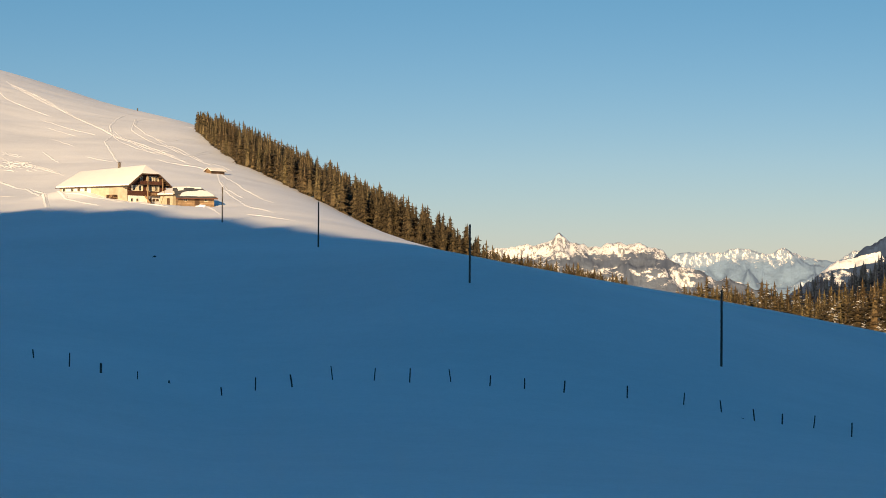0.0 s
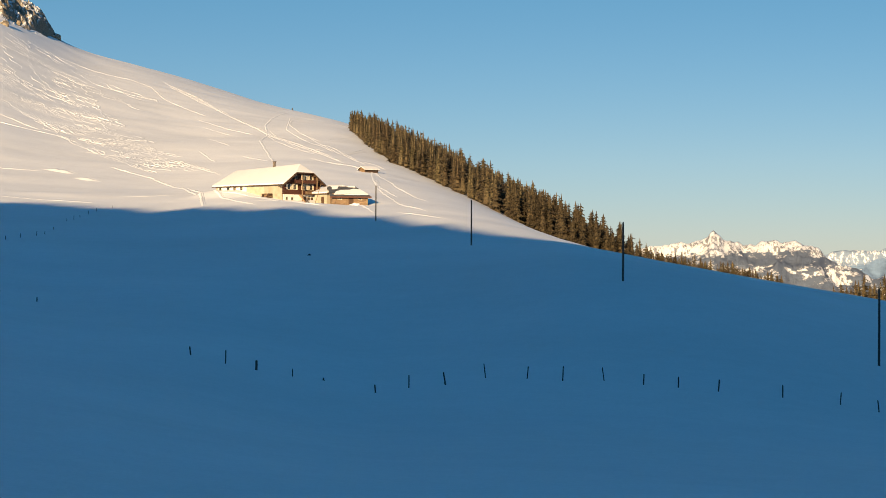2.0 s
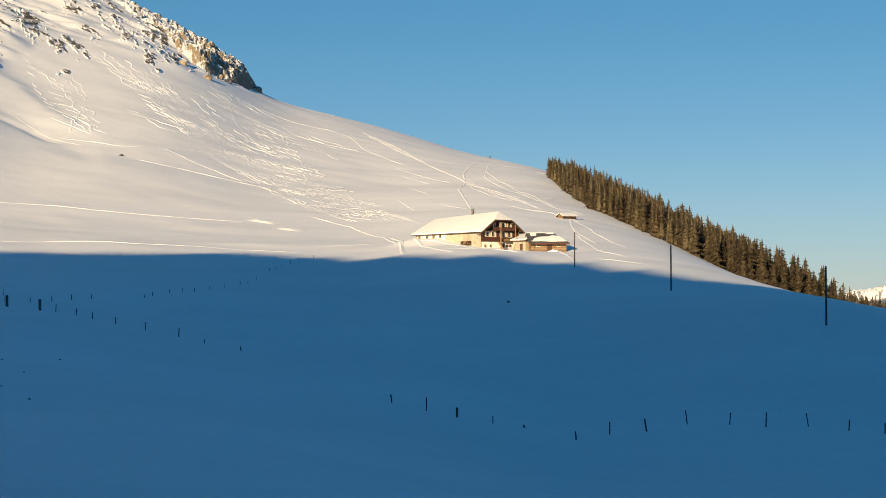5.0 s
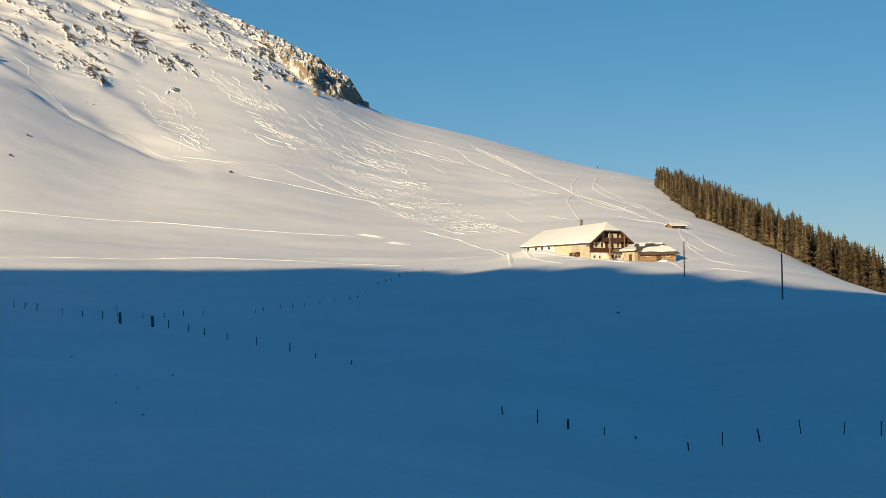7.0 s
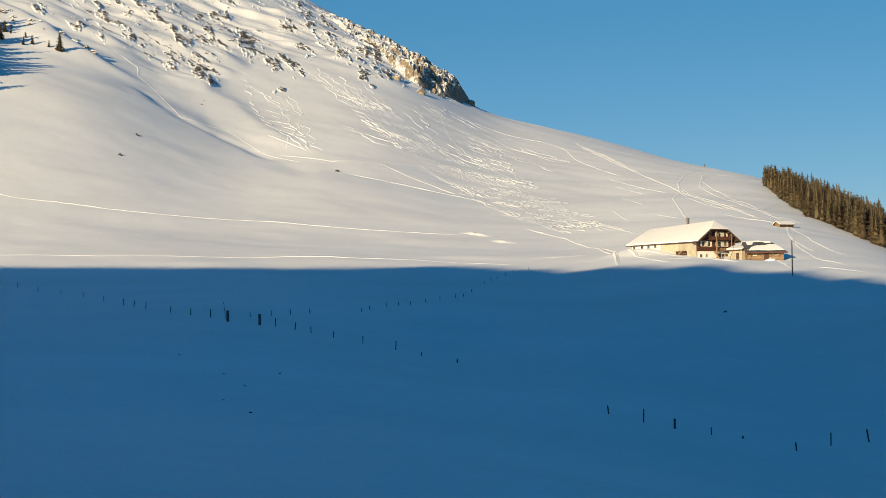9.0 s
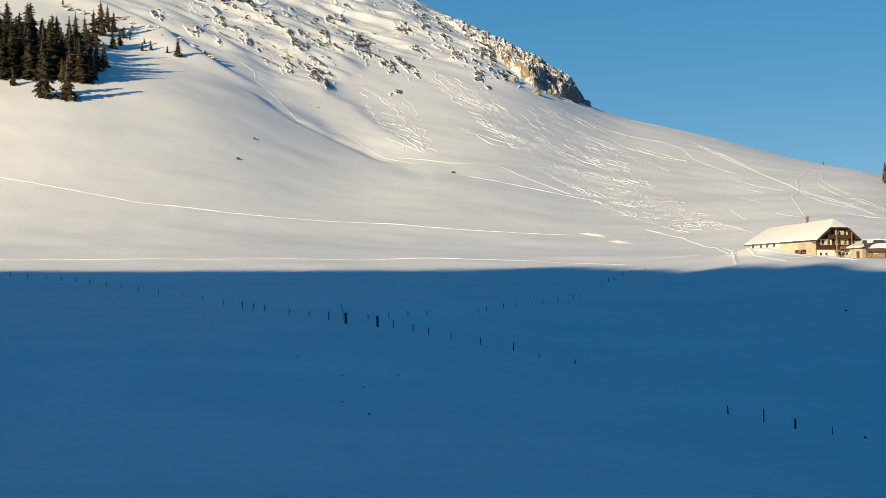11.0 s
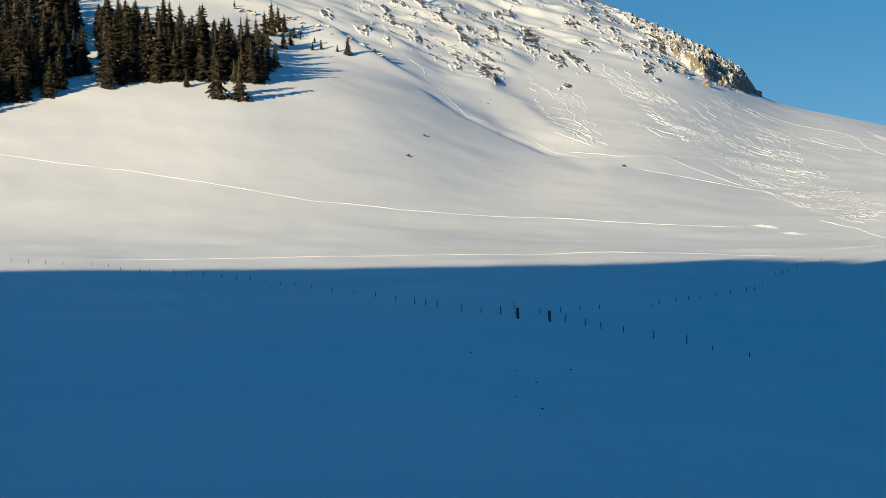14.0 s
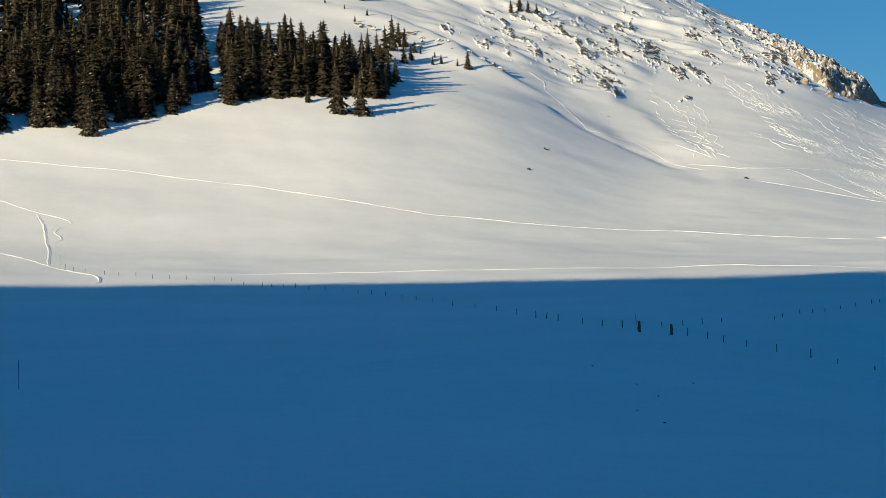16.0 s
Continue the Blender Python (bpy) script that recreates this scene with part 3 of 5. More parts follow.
spots, taken = [], []
while len(spots) < 1250:
    az = rnd.uniform(-1.9, 6.9)
    r = hill_edge(az) + rnd.random() ** 1.5 * 260
    p = spot(az, r)
    top = float(np.interp(az, (-1.9, -1.37, -0.25, 1.06, 2.16, 3.26, 5.3, 6.6), (.42, .62, 1.5, 2.15, 2.58, 3.0, 3.9, 4.33)))
    tall = min(r * math.tan(radians(top + rnd.uniform(-.30, .10))) - p.z, rnd.uniform(9, 17.5))
    if tall < 3 or any((p - q).length_squared < 7.0 for q in taken):
        continue
    taken.append(p)
    spots.append((p, tall / 15))
stand(spots, brown, kinds(30, NEEDLES_BROWN, "", [(15, .20), (13, .23), (16, .18), (14, .21)], 0.5, 0.5), 100, rnd,
      "spruces of the hillside wood", "hillside_wood", "brownish sunlit spruce wood along the hillside")

# trees beyond the brow on the right
snowy = kinds(40, NEEDLES_SNOWY, "snow-dusted spruce beyond the brow", [(20, .21), (17, .23), (22, .19), (15, .24)], full=0.44)
spots = []
while len(spots) < 1000:
    az = rnd.uniform(-14.0, -1.2) if rnd.random() < 0.6 else rnd.uniform(-5.2, -1.2)
    r = rnd.uniform(430, 600) if az > -6 else rnd.uniform(450, 640)
    if -6.4 < az < -5.2:
        continue
    tip = float(np.interp(az, (-14, -12, -10.5, -9, -7, -6.6, -6.3, -5.3, -4.0, -2.5, -1.2), (-.2, -.35, -.75, -.5, -.35, -.45, -.6, -.42, -.0, .26, .5)))
    p = spot(az, r)
    tall = r * math.tan(radians(tip + rnd.uniform(-.40, .02))) - p.z
    if tall < (7 if az < -6 else 2.5) or tall > 26:
        continue
    spots.append((p, tall / 20))
stand(spots, snowy, kinds(40, NEEDLES_SNOWY, "", [(20, .21), (17, .23), (22, .19), (15, .24)], 0.5, 0.44), 60, rnd,
      "spruces beyond the brow", "brow_wood", "snow-dusted spruce wood beyond the brow")


# wood lower down the valley, with shade and haze put into its needle colour
deep = kinds(60, NEEDLES_HAZY_SHADE, "", [(28, .17), (24, .19)], 0.5)
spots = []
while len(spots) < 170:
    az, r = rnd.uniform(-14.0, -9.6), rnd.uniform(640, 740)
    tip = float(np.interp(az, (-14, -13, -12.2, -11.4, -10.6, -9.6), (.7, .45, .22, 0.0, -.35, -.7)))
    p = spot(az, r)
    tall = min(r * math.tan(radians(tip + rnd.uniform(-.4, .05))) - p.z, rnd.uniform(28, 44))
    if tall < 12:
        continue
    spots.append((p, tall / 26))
wood("valley_wood", deep, [(p, rnd.uniform(0, 6.28), k) for p, k in spots], "spruce wood on the valley side, coloured dark blue for shade and haze")
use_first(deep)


# ---- posts and poles ----
def post(name, where, tall, thick, lean, turn, label, category, group, mat=POST_WOOD):
    bm = bmesh.new()
    rod(bm, [(0, 0, -0.6), (0.01, 0, tall * 0.5), (0, 0.01, tall - thick * 0.3), (0, 0, tall)], [thick, thick * 0.97, thick * 0.92, thick * 0.55], 8)
    me = bpy.data.meshes.new(name)
    bm.to_mesh(me)
    bm.free()
    me.materials.append(mat)
    ob = new(name, me)
    ob.matrix_world = Matrix.Translation(where) @ pose(0, 0, 0, lean[0], lean[1], turn)
    return tagged(ob, label, category, group)


def poles():
    for az, r, tall in ((-7.79, 223, 8.3), (-0.75, 261, 7.5), (3.51, 340, 7.6), (6.2, 421, 7.3)):
        post("utility_pole", spot(az, r), tall, 0.13, (0, 0.3), 0, "tall dark bare wooden pole standing in the snow", "pole", "row of poles up to the farmhouse", POLE_WOOD)


poles()


def fences():
    f = random.Random(7)
    low = "short weathered wooden fence post in shaded snow"
    near = ((11.38, 188, 0.80), (10.41, 186, 1.25), (9.55, 186, 0.90), (8.54, 187, 0.70), (7.67, 189, 0.25), (6.21, 183, 0.75), (5.27, 187, 1.20), (4.24, 188, 1.20), (3.11, 192, 1.35), (1.94, 190, 1.15), (0.94, 188, 1.35), (-0.22, 189, 1.25), (-1.32, 188, 1.00), (-2.29, 188, 1.00), (-3.40, 188, 1.10), (-5.17, 189, 1.15), (-6.74, 189, 1.15), (-7.79, 187, 1.10), (-8.70, 183, 1.10), (-9.46, 184, 0.95), (-10.32, 185, 1.15), (-11.35, 182, 1.25))
    for az, dist, tall in near:
        lean = (f.uniform(-7, 7), f.uniform(-9, 9))
        thick = 0.11 if az == 9.55 else f.uniform(0.045, 0.08)
        post("fence_post", spot(az, dist), tall, thick, lean, 0, low, "fence post", "posts of the lower fence")
    for az, r in ((15.60, 252), (16.61, 256), (17.32, 262), (18.24, 264), (19.06, 267), (19.69, 269), (20.14, 271), (20.69, 271), (22.49, 275), (23.05, 280), (23.60, 287), (24.28, 301), (24.61, 310), (24.90, 318), (25.43, 337), (26.00, 355), (26.60, 374), (27.23, 387), (27.78, 401), (28.25, 410), (28.65, 419), (29.11, 440), (29.50, 447), (29.88, 453), (30.30, 460), (30.80, 467), (31.26, 471), (31.63, 477), (31.97, 479), (32.30, 483), (32.56, 485), (33.08, 490), (33.41, 505), (33.88, 506), (34.66, 509), (35.13, 512), (35.60, 514), (36.06, 520), (36.53, 523), (36.92, 527), (37.46, 537), (37.76, 542), (37.99, 551)):
        tall = f.uniform(0.85, 1.15) * (1.0 if az > 17 else 0.55)
        post("fence_post", spot(az, r), tall, f.uniform(0.05, 0.075), (f.uniform(-4, 4), f.uniform(-2, 10)), 0, low, "fence post", "posts of the long fence")
    for az, dist in ((21.12, 269), (22.01, 268)):
        post("gate_post", spot(az, dist), 1.45, 0.2, (0, f.uniform(-2, 2)), 0, "stout dark wooden gate post in shaded snow", "gate post", "pair of gate posts")
    for az, r in ((21.38, 284), (20.80, 293), (20.26, 304), (19.72, 312), (18.26, 331), (18.04, 340), (17.56, 352), (17.22, 356), (16.88, 361), (16.45, 369), (16.05, 376), (15.61, 383), (15.39, 388), (15.15, 402), (14.79, 433), (14.60, 438), (14.43, 444), (14.20, 453), (13.98, 463), (13.55, 477)):
        post("fence_post", spot(az, r), f.uniform(0.5, 0.85), f.uniform(0.05, 0.07), (f.uniform(-4, 4), f.uniform(-6, 6)), 0, low, "fence post", "posts of the upper fence")


fences()


# ---- the farmhouse ----
def window(parent, at, turn, w, h, shutters=True, panes=2):
    """A window with frame, panes and shutters under its house; local x along the wall, y outwards is -y."""
    bm = boxed(-w / 2 - .07, w / 2 + .07, -.06, .05, -.07, h + .07)
    fr = part("window", bm, SHUTTER, parent, "pale wooden window with small panes")
    fr.matrix_parent_inverse = Matrix.Identity(4)
    fr.matrix_basis = Matrix.Translation(at) @ pose(0, 0, 0, 0, 0, turn)
    pw = w / panes
    for k in range(panes):
        part("pane", boxed(-w / 2 + k * pw + .03, -w / 2 + (k + 1) * pw - .03, -.075, -.065, .03, h - .03), GLASS, fr)
    if shutters:
        for s in (-1, 1):
            x = s * (w / 2 + .07 + w * .36)
            part("shutter", boxed(x - w * .34, x + w * .34, -.09, -.03, -.05, h + .05), SHUTTER, fr)
    return fr


def farmhouse():
    L, W = 24.5, 13.0
    base, eave, ridge = 15.6, 20.6, 25.05
    root = empty("farmhouse", Matrix.Translation((-82.3, 506.7, base)) @ pose(0, 0, 0, 0, 0, -38.5),
                 "long alpine farmhouse with timber gable and snow-covered roof", "farmhouse")
    e, t = eave - base, ridge - base
    x0, x1, y0, y1 = -L / 2, L / 2, -W / 2, W / 2
    part("plastered_wall", boxed(x0, x1 - 6.5, y0, y0 + .4, -2.0, e), OLD_PLASTER, root, "cream plastered side wall")
    part("plastered_wall", boxed(x0, x0 + .4, y0 + .4, y1 - .4, -2.0, e), OLD_PLASTER, root, "cream plastered end wall")
    part("plastered_wall", boxed(x0, x1, y1 - .4, y1, -2.0, e), OLD_PLASTER, root, "cream plastered rear wall")
    part("plastered_wall", boxed(x1 - 6.5, x1 - .0, y0, y0 + .4, -2.0, e), OLD_PLASTER, root, "cream plastered side wall")
    part("basement_wall", boxed(x1 - .4, x1 + .12, y0 + .4, y1 - .4, -2.0, 2.1), WHITE_PLASTER, root, "whitewashed basement wall")
    # gable of squared timbers, one above the other
    z, step = 2.1, 0.36
    while z < t - 1.2:
        half = W / 2 - .02 if z < e else (W / 2) * (t + .25 - z - step * .5) / (t - e + .25)
        part("timber", boxed(x1 - .3, x1 + .02, -half, half, z + .015, z + step, .03), CHALET_WOOD, root)
        z += step
    # roof: two slopes, hip at the far end, half hip over the gable
    o, g = 0.85, 1.5
    rise = (t - e) / (W / 2)
    zo = e - o * rise
    ya, yb = y0 - o, y1 + o
    xa, xb = x0 - o, x1 + g
    hip = 0.2
    hh = 2.1                                   # the half hip drops this far
    hb = hh / rise
    ra, rb = x0 + hip, xb - 2.0
    ta = t - 0.95                               # the ridge sags towards the hip
    for sgn, yy in ((1, ya), (-1, yb)):
        c = [(xa, yy, zo), (xb, yy, zo), (xb, -sgn * hb, t - hh), (rb, 0, t), (ra, 0, ta)]
        c = c if sgn > 0 else c[::-1]
        part("roof_slope", solid(c, .14), DARK_WOOD, root, "dark boarded roof slope")
    part("roof_hip", solid([(xa, yb, zo), (xa, ya, zo), (ra, 0, ta)], .14), DARK_WOOD, root)
    part("roof_hip", solid([(xb, -hb, t - hh), (xb, hb, t - hh), (rb, 0, t)], .14), DARK_WOOD, root)
    # thick snow on it
    th = .36
    up = Vector((0, 0, th + .01))
    bm = bmesh.new()
    ring = [(xa, ya + .10, zo + .08), (xb - .22, ya + .10, zo + .08), (xb - .22, -hb + .1, t - hh + .1), (xb - .22, hb - .1, t - hh + .1), (xb - .22, yb - .10, zo + .08), (xa, yb - .10, zo + .08)]
    lowv = [bm.verts.new(Vector(p) + Vector((0, 0, .01))) for p in ring]
    topv = [bm.verts.new(Vector(p) + up) for p in ring]
    r1, r2 = bm.verts.new(Vector((ra, 0, ta)) + up), bm.verts.new(Vector((rb, 0, t)) + up)
    for k in range(6):
        bm.faces.new((lowv[k], lowv[(k + 1) % 6], topv[(k + 1) % 6], topv[k]))
    bm.faces.new((topv[0], topv[1], topv[2], r2, r1))
    bm.faces.new((topv[2], topv[3], r2))
    bm.faces.new((topv[3], topv[4], topv[5], r1, r2))
    bm.faces.new((topv[5], topv[0], r1))
    bmesh.ops.bevel(bm, geom=bm.edges[:], offset=.17, segments=3, affect="EDGES", profile=.6)
    for f in bm.faces:
        f.smooth = True
    part("roof_snow", bm, ROOF_SNOW, root, "thick smooth snow on the roof")
    # rafters under the gable overhang
    for s in (-1, 1):
        for k in range(4):
            yy = s * (hb + 0.35 + k * 1.35)
            zz = t - abs(yy) * rise - .30
            part("purlin", boxed(x1 - .2, xb - .1, yy - .12, yy + .12, zz - .22, zz), DARK_WOOD, root)
        part("barge_board", solid([(xb + .03, s * hb, t - hh - .05), (xb + .03, s * (W / 2 + o), zo - .05), (xb + .03, s * (W / 2 + o), zo - .40), (xb + .03, s * hb, t - hh - .40)], .06), DARK_WOOD, root)
    # chimney
    ch = part("chimney", boxed(ra + 14.15, ra + 14.7, -.27, .27, t - 1.2, t + 1.15, .04), CHIMNEY_STONE, root, "dark chimney with a cap")
    part("chimney_cap", boxed(ra + 14.0, ra + 14.85, -.42, .42, t + 1.25, t + 1.35), CHIMNEY_STONE, ch)
    for a, b in ((-.25, -.25), (.25, -.25), (-.25, .25), (.25, .25)):
        part("cap_leg", boxed(ra + 14.42 + a - .05, ra + 14.42 + a + .05, b - .05, b + .05, t + 1.15, t + 1.25), CHIMNEY_STONE, ch)
    # windows in the gable (outwards is +x)
    for yy, w in ((-4.3, .7), (-2.4, .8), (.95, .85), (3.1, .75)):
        window(root, (x1 + .06, yy, 3.35), 90, w, 1.25, True)
    for yy, w, s in ((.9, .85, True), (3.1, .7, True), (-1.9, .6, False)):
        window(root, (x1 + .06, yy, 5.75), 90, w, 1.15, s)
    for yy in (-5.2, -3.4, 4.6):
        window(root, (x1 + .16, yy, .7), 90, .6, .7, False)
    for yy in (1.0, 2.3, 3.4):
        part("stable_door", boxed(x1 + .1, x1 + .16, yy - .4, yy + .4, -.9, 1.5), DARK_WOOD, root, "dark plank stable door")
    # windows and door in the long wall (outwards is -y)
    for xx in (-10.6, -7.6, -5.2, -2.6):
        window(root, (xx, y0 - .05, 3.45), 0, .85, .8, False)
    part("barn_door", boxed(x1 - 5.6, x1 - 3.4, y0 - .06, y0 + .02, .1, 2.3), DARK_WOOD, root, "dark plank barn door")
    part("whitewashed_panel", boxed(x0 + .8, x1 - 13.0, y0 - .02, y0 + .02, 1.4, e - .1), WHITE_PLASTER, root, "whitewashed stretch of side wall")
    # balconies on the gable
    for z, ya_, yb_ in ((2.25, .2, 4.2), (4.95, -3.4, 4.4)):
        bal = part("balcony", boxed(x1 + .13, x1 + 1.25, ya_, yb_, z - .14, z), DARK_WOOD, root, "timber balcony along the gable")
        part("handrail", boxed(x1 + 1.15, x1 + 1.25, ya_, yb_, z + .68, z + .78), CHALET_WOOD, bal)
        k = ya_ + .1
        while k < yb_:
            part("baluster", boxed(x1 + 1.17, x1 + 1.23, k - .09, k + .09, z, z + .68), PALE_WOOD if z < 3 else CHALET_WOOD, bal)
            k += .3
    for yy in (-.8, 4.2):
        part("post", boxed(x1 + 1.1, x1 + 1.32, yy - .11, yy + .11, -1.4, 6.6 if yy > 0 else 7.0), PALE_WOOD, root, "honey-coloured timber post")
    # outside stair up to the balcony
    stair = part("stair_stringer", solid([(x1 + .5, -.9, 2.25), (x1 + 3.3, -.9, -.5), (x1 + 3.3, -.9, -.9), (x1 + .2, -.9, 2.0)], .12), PALE_WOOD, root, "timber outside stair")
    for k in range(12):
        part("step", boxed(x1 + 3.2 - k * .23, x1 + 3.48 - k * .23, -.9, .1, -.5 + k * .22, -.44 + k * .22), DARK_WOOD, stair)
    return root


farmhouse()


def yard_things():
    """Firewood and a leaning pole in front of the farmhouse."""
    root = empty("firewood_stack", Matrix.Translation((-82.3, 506.7, 17.75)) @ pose(0, 0, 0, 0, 0, -38.5), "stack of split firewood against the side wall", "firewood")
    f = random.Random(2)
    for row in range(5):
        for k in range(9 - row % 2):
            bm = bmesh.new()
            x = 6.2 + k * .33 + (row % 2) * .16
            z = -1.05 + row * .27
            rod(bm, [(x, -7.75 + f.uniform(-.06, .06), z), (x, -6.75 + f.uniform(-.05, .05), z)], [.15, .15], 7)
            part("log", bm, PALE_WOOD if f.random() < .35 else DARK_WOOD, root)
    lean = spot(7.93, 486)
    bm = bmesh.new()
    rod(bm, [(0, 0, -.5), (.7, 0, 1.6), (1.5, .1, 4.4)], [.07, .06, .05], 7)
    me = bpy.data.meshes.new("leaning_pole")
    bm.to_mesh(me)
    bm.free()
    me.materials.append(PALE_WOOD)
    ob = new("leaning_pole", me)
    ob.location = lean
    tagged(ob, "slim bare wooden pole leaning in the yard", "pole")


yard_things()


def board_stack():
    """Boards and poles leaning and lying before the outbuilding, with a heap of cleared snow."""
    f = random.Random(6)
    p = spot(7.05, 491)
    root = empty("board_stack", Matrix.Translation(p) @ pose(0, 0, 0, 0, 0, 16.0), "loose pile of pale boards in the trodden yard", "boards")
    for k in range(9):
        bm = bmesh.new()
        z = 0.1 + 0.09 * (k // 3)
        box(bm, -1.5 + f.uniform(-.4, .4), 1.5 + f.uniform(-.4, .4), -.5 + .33 * (k % 3), -.25 + .33 * (k % 3), z, z + .06)
        bmesh.ops.rotate(bm, verts=bm.verts, cent=(0, 0, z), matrix=Matrix.Rotation(f.uniform(-.12, .12), 3, "Z"))
        part("board", bm, PALE_WOOD, root)
    bm = bmesh.new()
    bmesh.ops.create_icosphere(bm, subdivisions=4, radius=1.0)
    for v in bm.verts:
        v.co *= 1 + 0.35 * noise.noise(v.co * 1.7)
        v.co = Vector((v.co.x * 1.5, v.co.y * 1.0, v.co.z * 0.75))
    for q in bm.faces:
        q.smooth = True
    me = bpy.data.meshes.new("snow_heap")
    bm.to_mesh(me)
    bm.free()
    me.materials.append(SNOW)
    ob = new("snow_heap", me)
    ob.location = spot(6.78, 489)
    tagged(ob, "heap of cleared snow before the outbuilding", "snow heap")


board_stack()


def shed():
    """The low outbuilding beside the farmhouse, its roof half cleared of snow."""
    base = 15.4
    root = empty("outbuilding", Matrix.Translation((-61.0, 498.0, base)) @ pose(0, 0, 0, 0, 0, 16.0),
                 "low plank outbuilding with a half-cleared snowy roof", "outbuilding")
    L, W, e, t = 8.8, 7.0, 2.3, 4.3
    x0, x1, y0, y1 = -L / 2, L / 2, -W / 2, W / 2
    z = -1.2
    while z < e - .1:
        for a, b, c, d in ((x0, x1, y0, y0 + .12), (x0, x1, y1 - .12, y1)):
            part("plank", boxed(a, b, c, d, z + .01, z + .27), PALE_WOOD, root)
        for a, b, c, d in ((x0, x0 + .12, y0 + .13, y1 - .13), (x1 - .12, x1, y0 + .13, y1 - .13)):
            part("plank", boxed(a, b, c, d, z + .01, z + .27), PALE_WOOD, root)
        z += .28
    for xx in (x0,):
        part("gable_board", solid([(xx + .12, y0 + .05, e), (xx + .12, y1 - .05, e), (xx + .12, 0, t - .15)], .12), PALE_WOOD, root)
    o = 1.15
    zo = e - o * (t - e) / (W / 2)
    part("roof_slope", solid([(x0 - .7, y0 - o, zo), (x1 + .7, y0 - o, zo), (x1 - 2.6, 0, t), (x0 - .7, 0, t)], .12), ROOF_TIN, root, "dark sheet roof slope")
    part("roof_hip", solid([(x1 + .7, y0 - o, zo), (x1 + .7, y1 + o, zo), (x1 - 2.6, 0, t)], .12), ROOF_TIN, root)
    part("eave_board", boxed(x0 - .7, x1 + .72, y0 - o - .06, y0 - o - .005, zo - .32, zo + .03), CHALET_WOOD, root, "reddish eave board")
    part("roof_slope", solid([(x1 + .7, y1 + o, zo), (x0 - .7, y1 + o, zo), (x0 - .7, 0, t), (x1 - 2.6, 0, t)], .12), ROOF_TIN, root)
    k = (t - e) / (W / 2)

    def blanket(name, pts, th):
        bm = solid([(x, y, t - abs(y) * k + th) for x, y in pts], th - .01)
        bmesh.ops.bevel(bm, geom=bm.edges[:], offset=.03, segments=1, affect="EDGES")
        part(name, bm, ROOF_SNOW, root, "snow left on the roof")
    blanket("roof_snow", [(x0 + .3, -3.9), (x0 + 2.6, -3.7), (x0 + 5.0, -4.0), (x1 + .1, -3.9), (x1 - .5, -2.9), (x1 - 1.6, -1.5), (x0 + 5.6, -1.2), (x0 + 4.6, -1.7), (x0 + 2.4, -1.8), (x0 + 1.0, -2.5)], .12)
    blanket("roof_snow", [(x0 + .3, -1.5), (x0 + 1.6, -1.2), (x0 + 2.0, -.1), (x0 + .2, -.1)], .12)
    blanket("roof_snow", [(x0 + 4.6, -.5), (x1 - 2.6, -.6), (x1 - 2.7, -.1), (x0 + 4.2, -.1)], .10)
    blanket("roof_snow", [(x1 + .6, y1 + o), (x0 - .7, y1 + o), (x0 - .7, .1), (x1 - 2.6, .1)], .2)
    part("door", boxed(x0 + 4.0, x0 + 5.2, y0 - .06, y0 - .01, -.4, 1.9), DARK_WOOD, root, "dark plank door")
    for xx in (x0 + 1.8, x1 - 2.0):
        window(root, (xx, y0 - .02, .9), 0, .8, .7, False)
    # lower lean-to between the shed and the farmhouse
    root2 = empty("lean_to", Matrix.Translation((-66.2, 499.5, base + .2)) @ pose(0, 0, 0, 0, 0, -38.5),
                  "small plastered lean-to with snowy roof", "lean-to")
    part("wall", boxed(-2.2, 2.2, -2.4, 2.4, -1.2, 2.3), OLD_PLASTER, root2, "cream plastered wall")
    part("roof", solid([(-2.7, -3.0, 2.25), (2.7, -3.0, 2.25), (2.7, 3.0, 4.2), (-2.7, 3.0, 4.2)], .12), DARK_WOOD, root2)
    bm = solid([(-2.75, -3.05, 2.7), (2.75, -3.05, 2.7), (2.75, 3.05, 4.65), (-2.75, 3.05, 4.65)], .42)
    bmesh.ops.bevel(bm, geom=bm.edges[:], offset=.12, segments=2, affect="EDGES")
    part("roof_snow", bm, ROOF_SNOW, root2, "thick snow on the roof")
    part("door", boxed(.2, 1.2, -2.47, -2.41, -.6, 1.5), DARK_WOOD, root2)


shed()


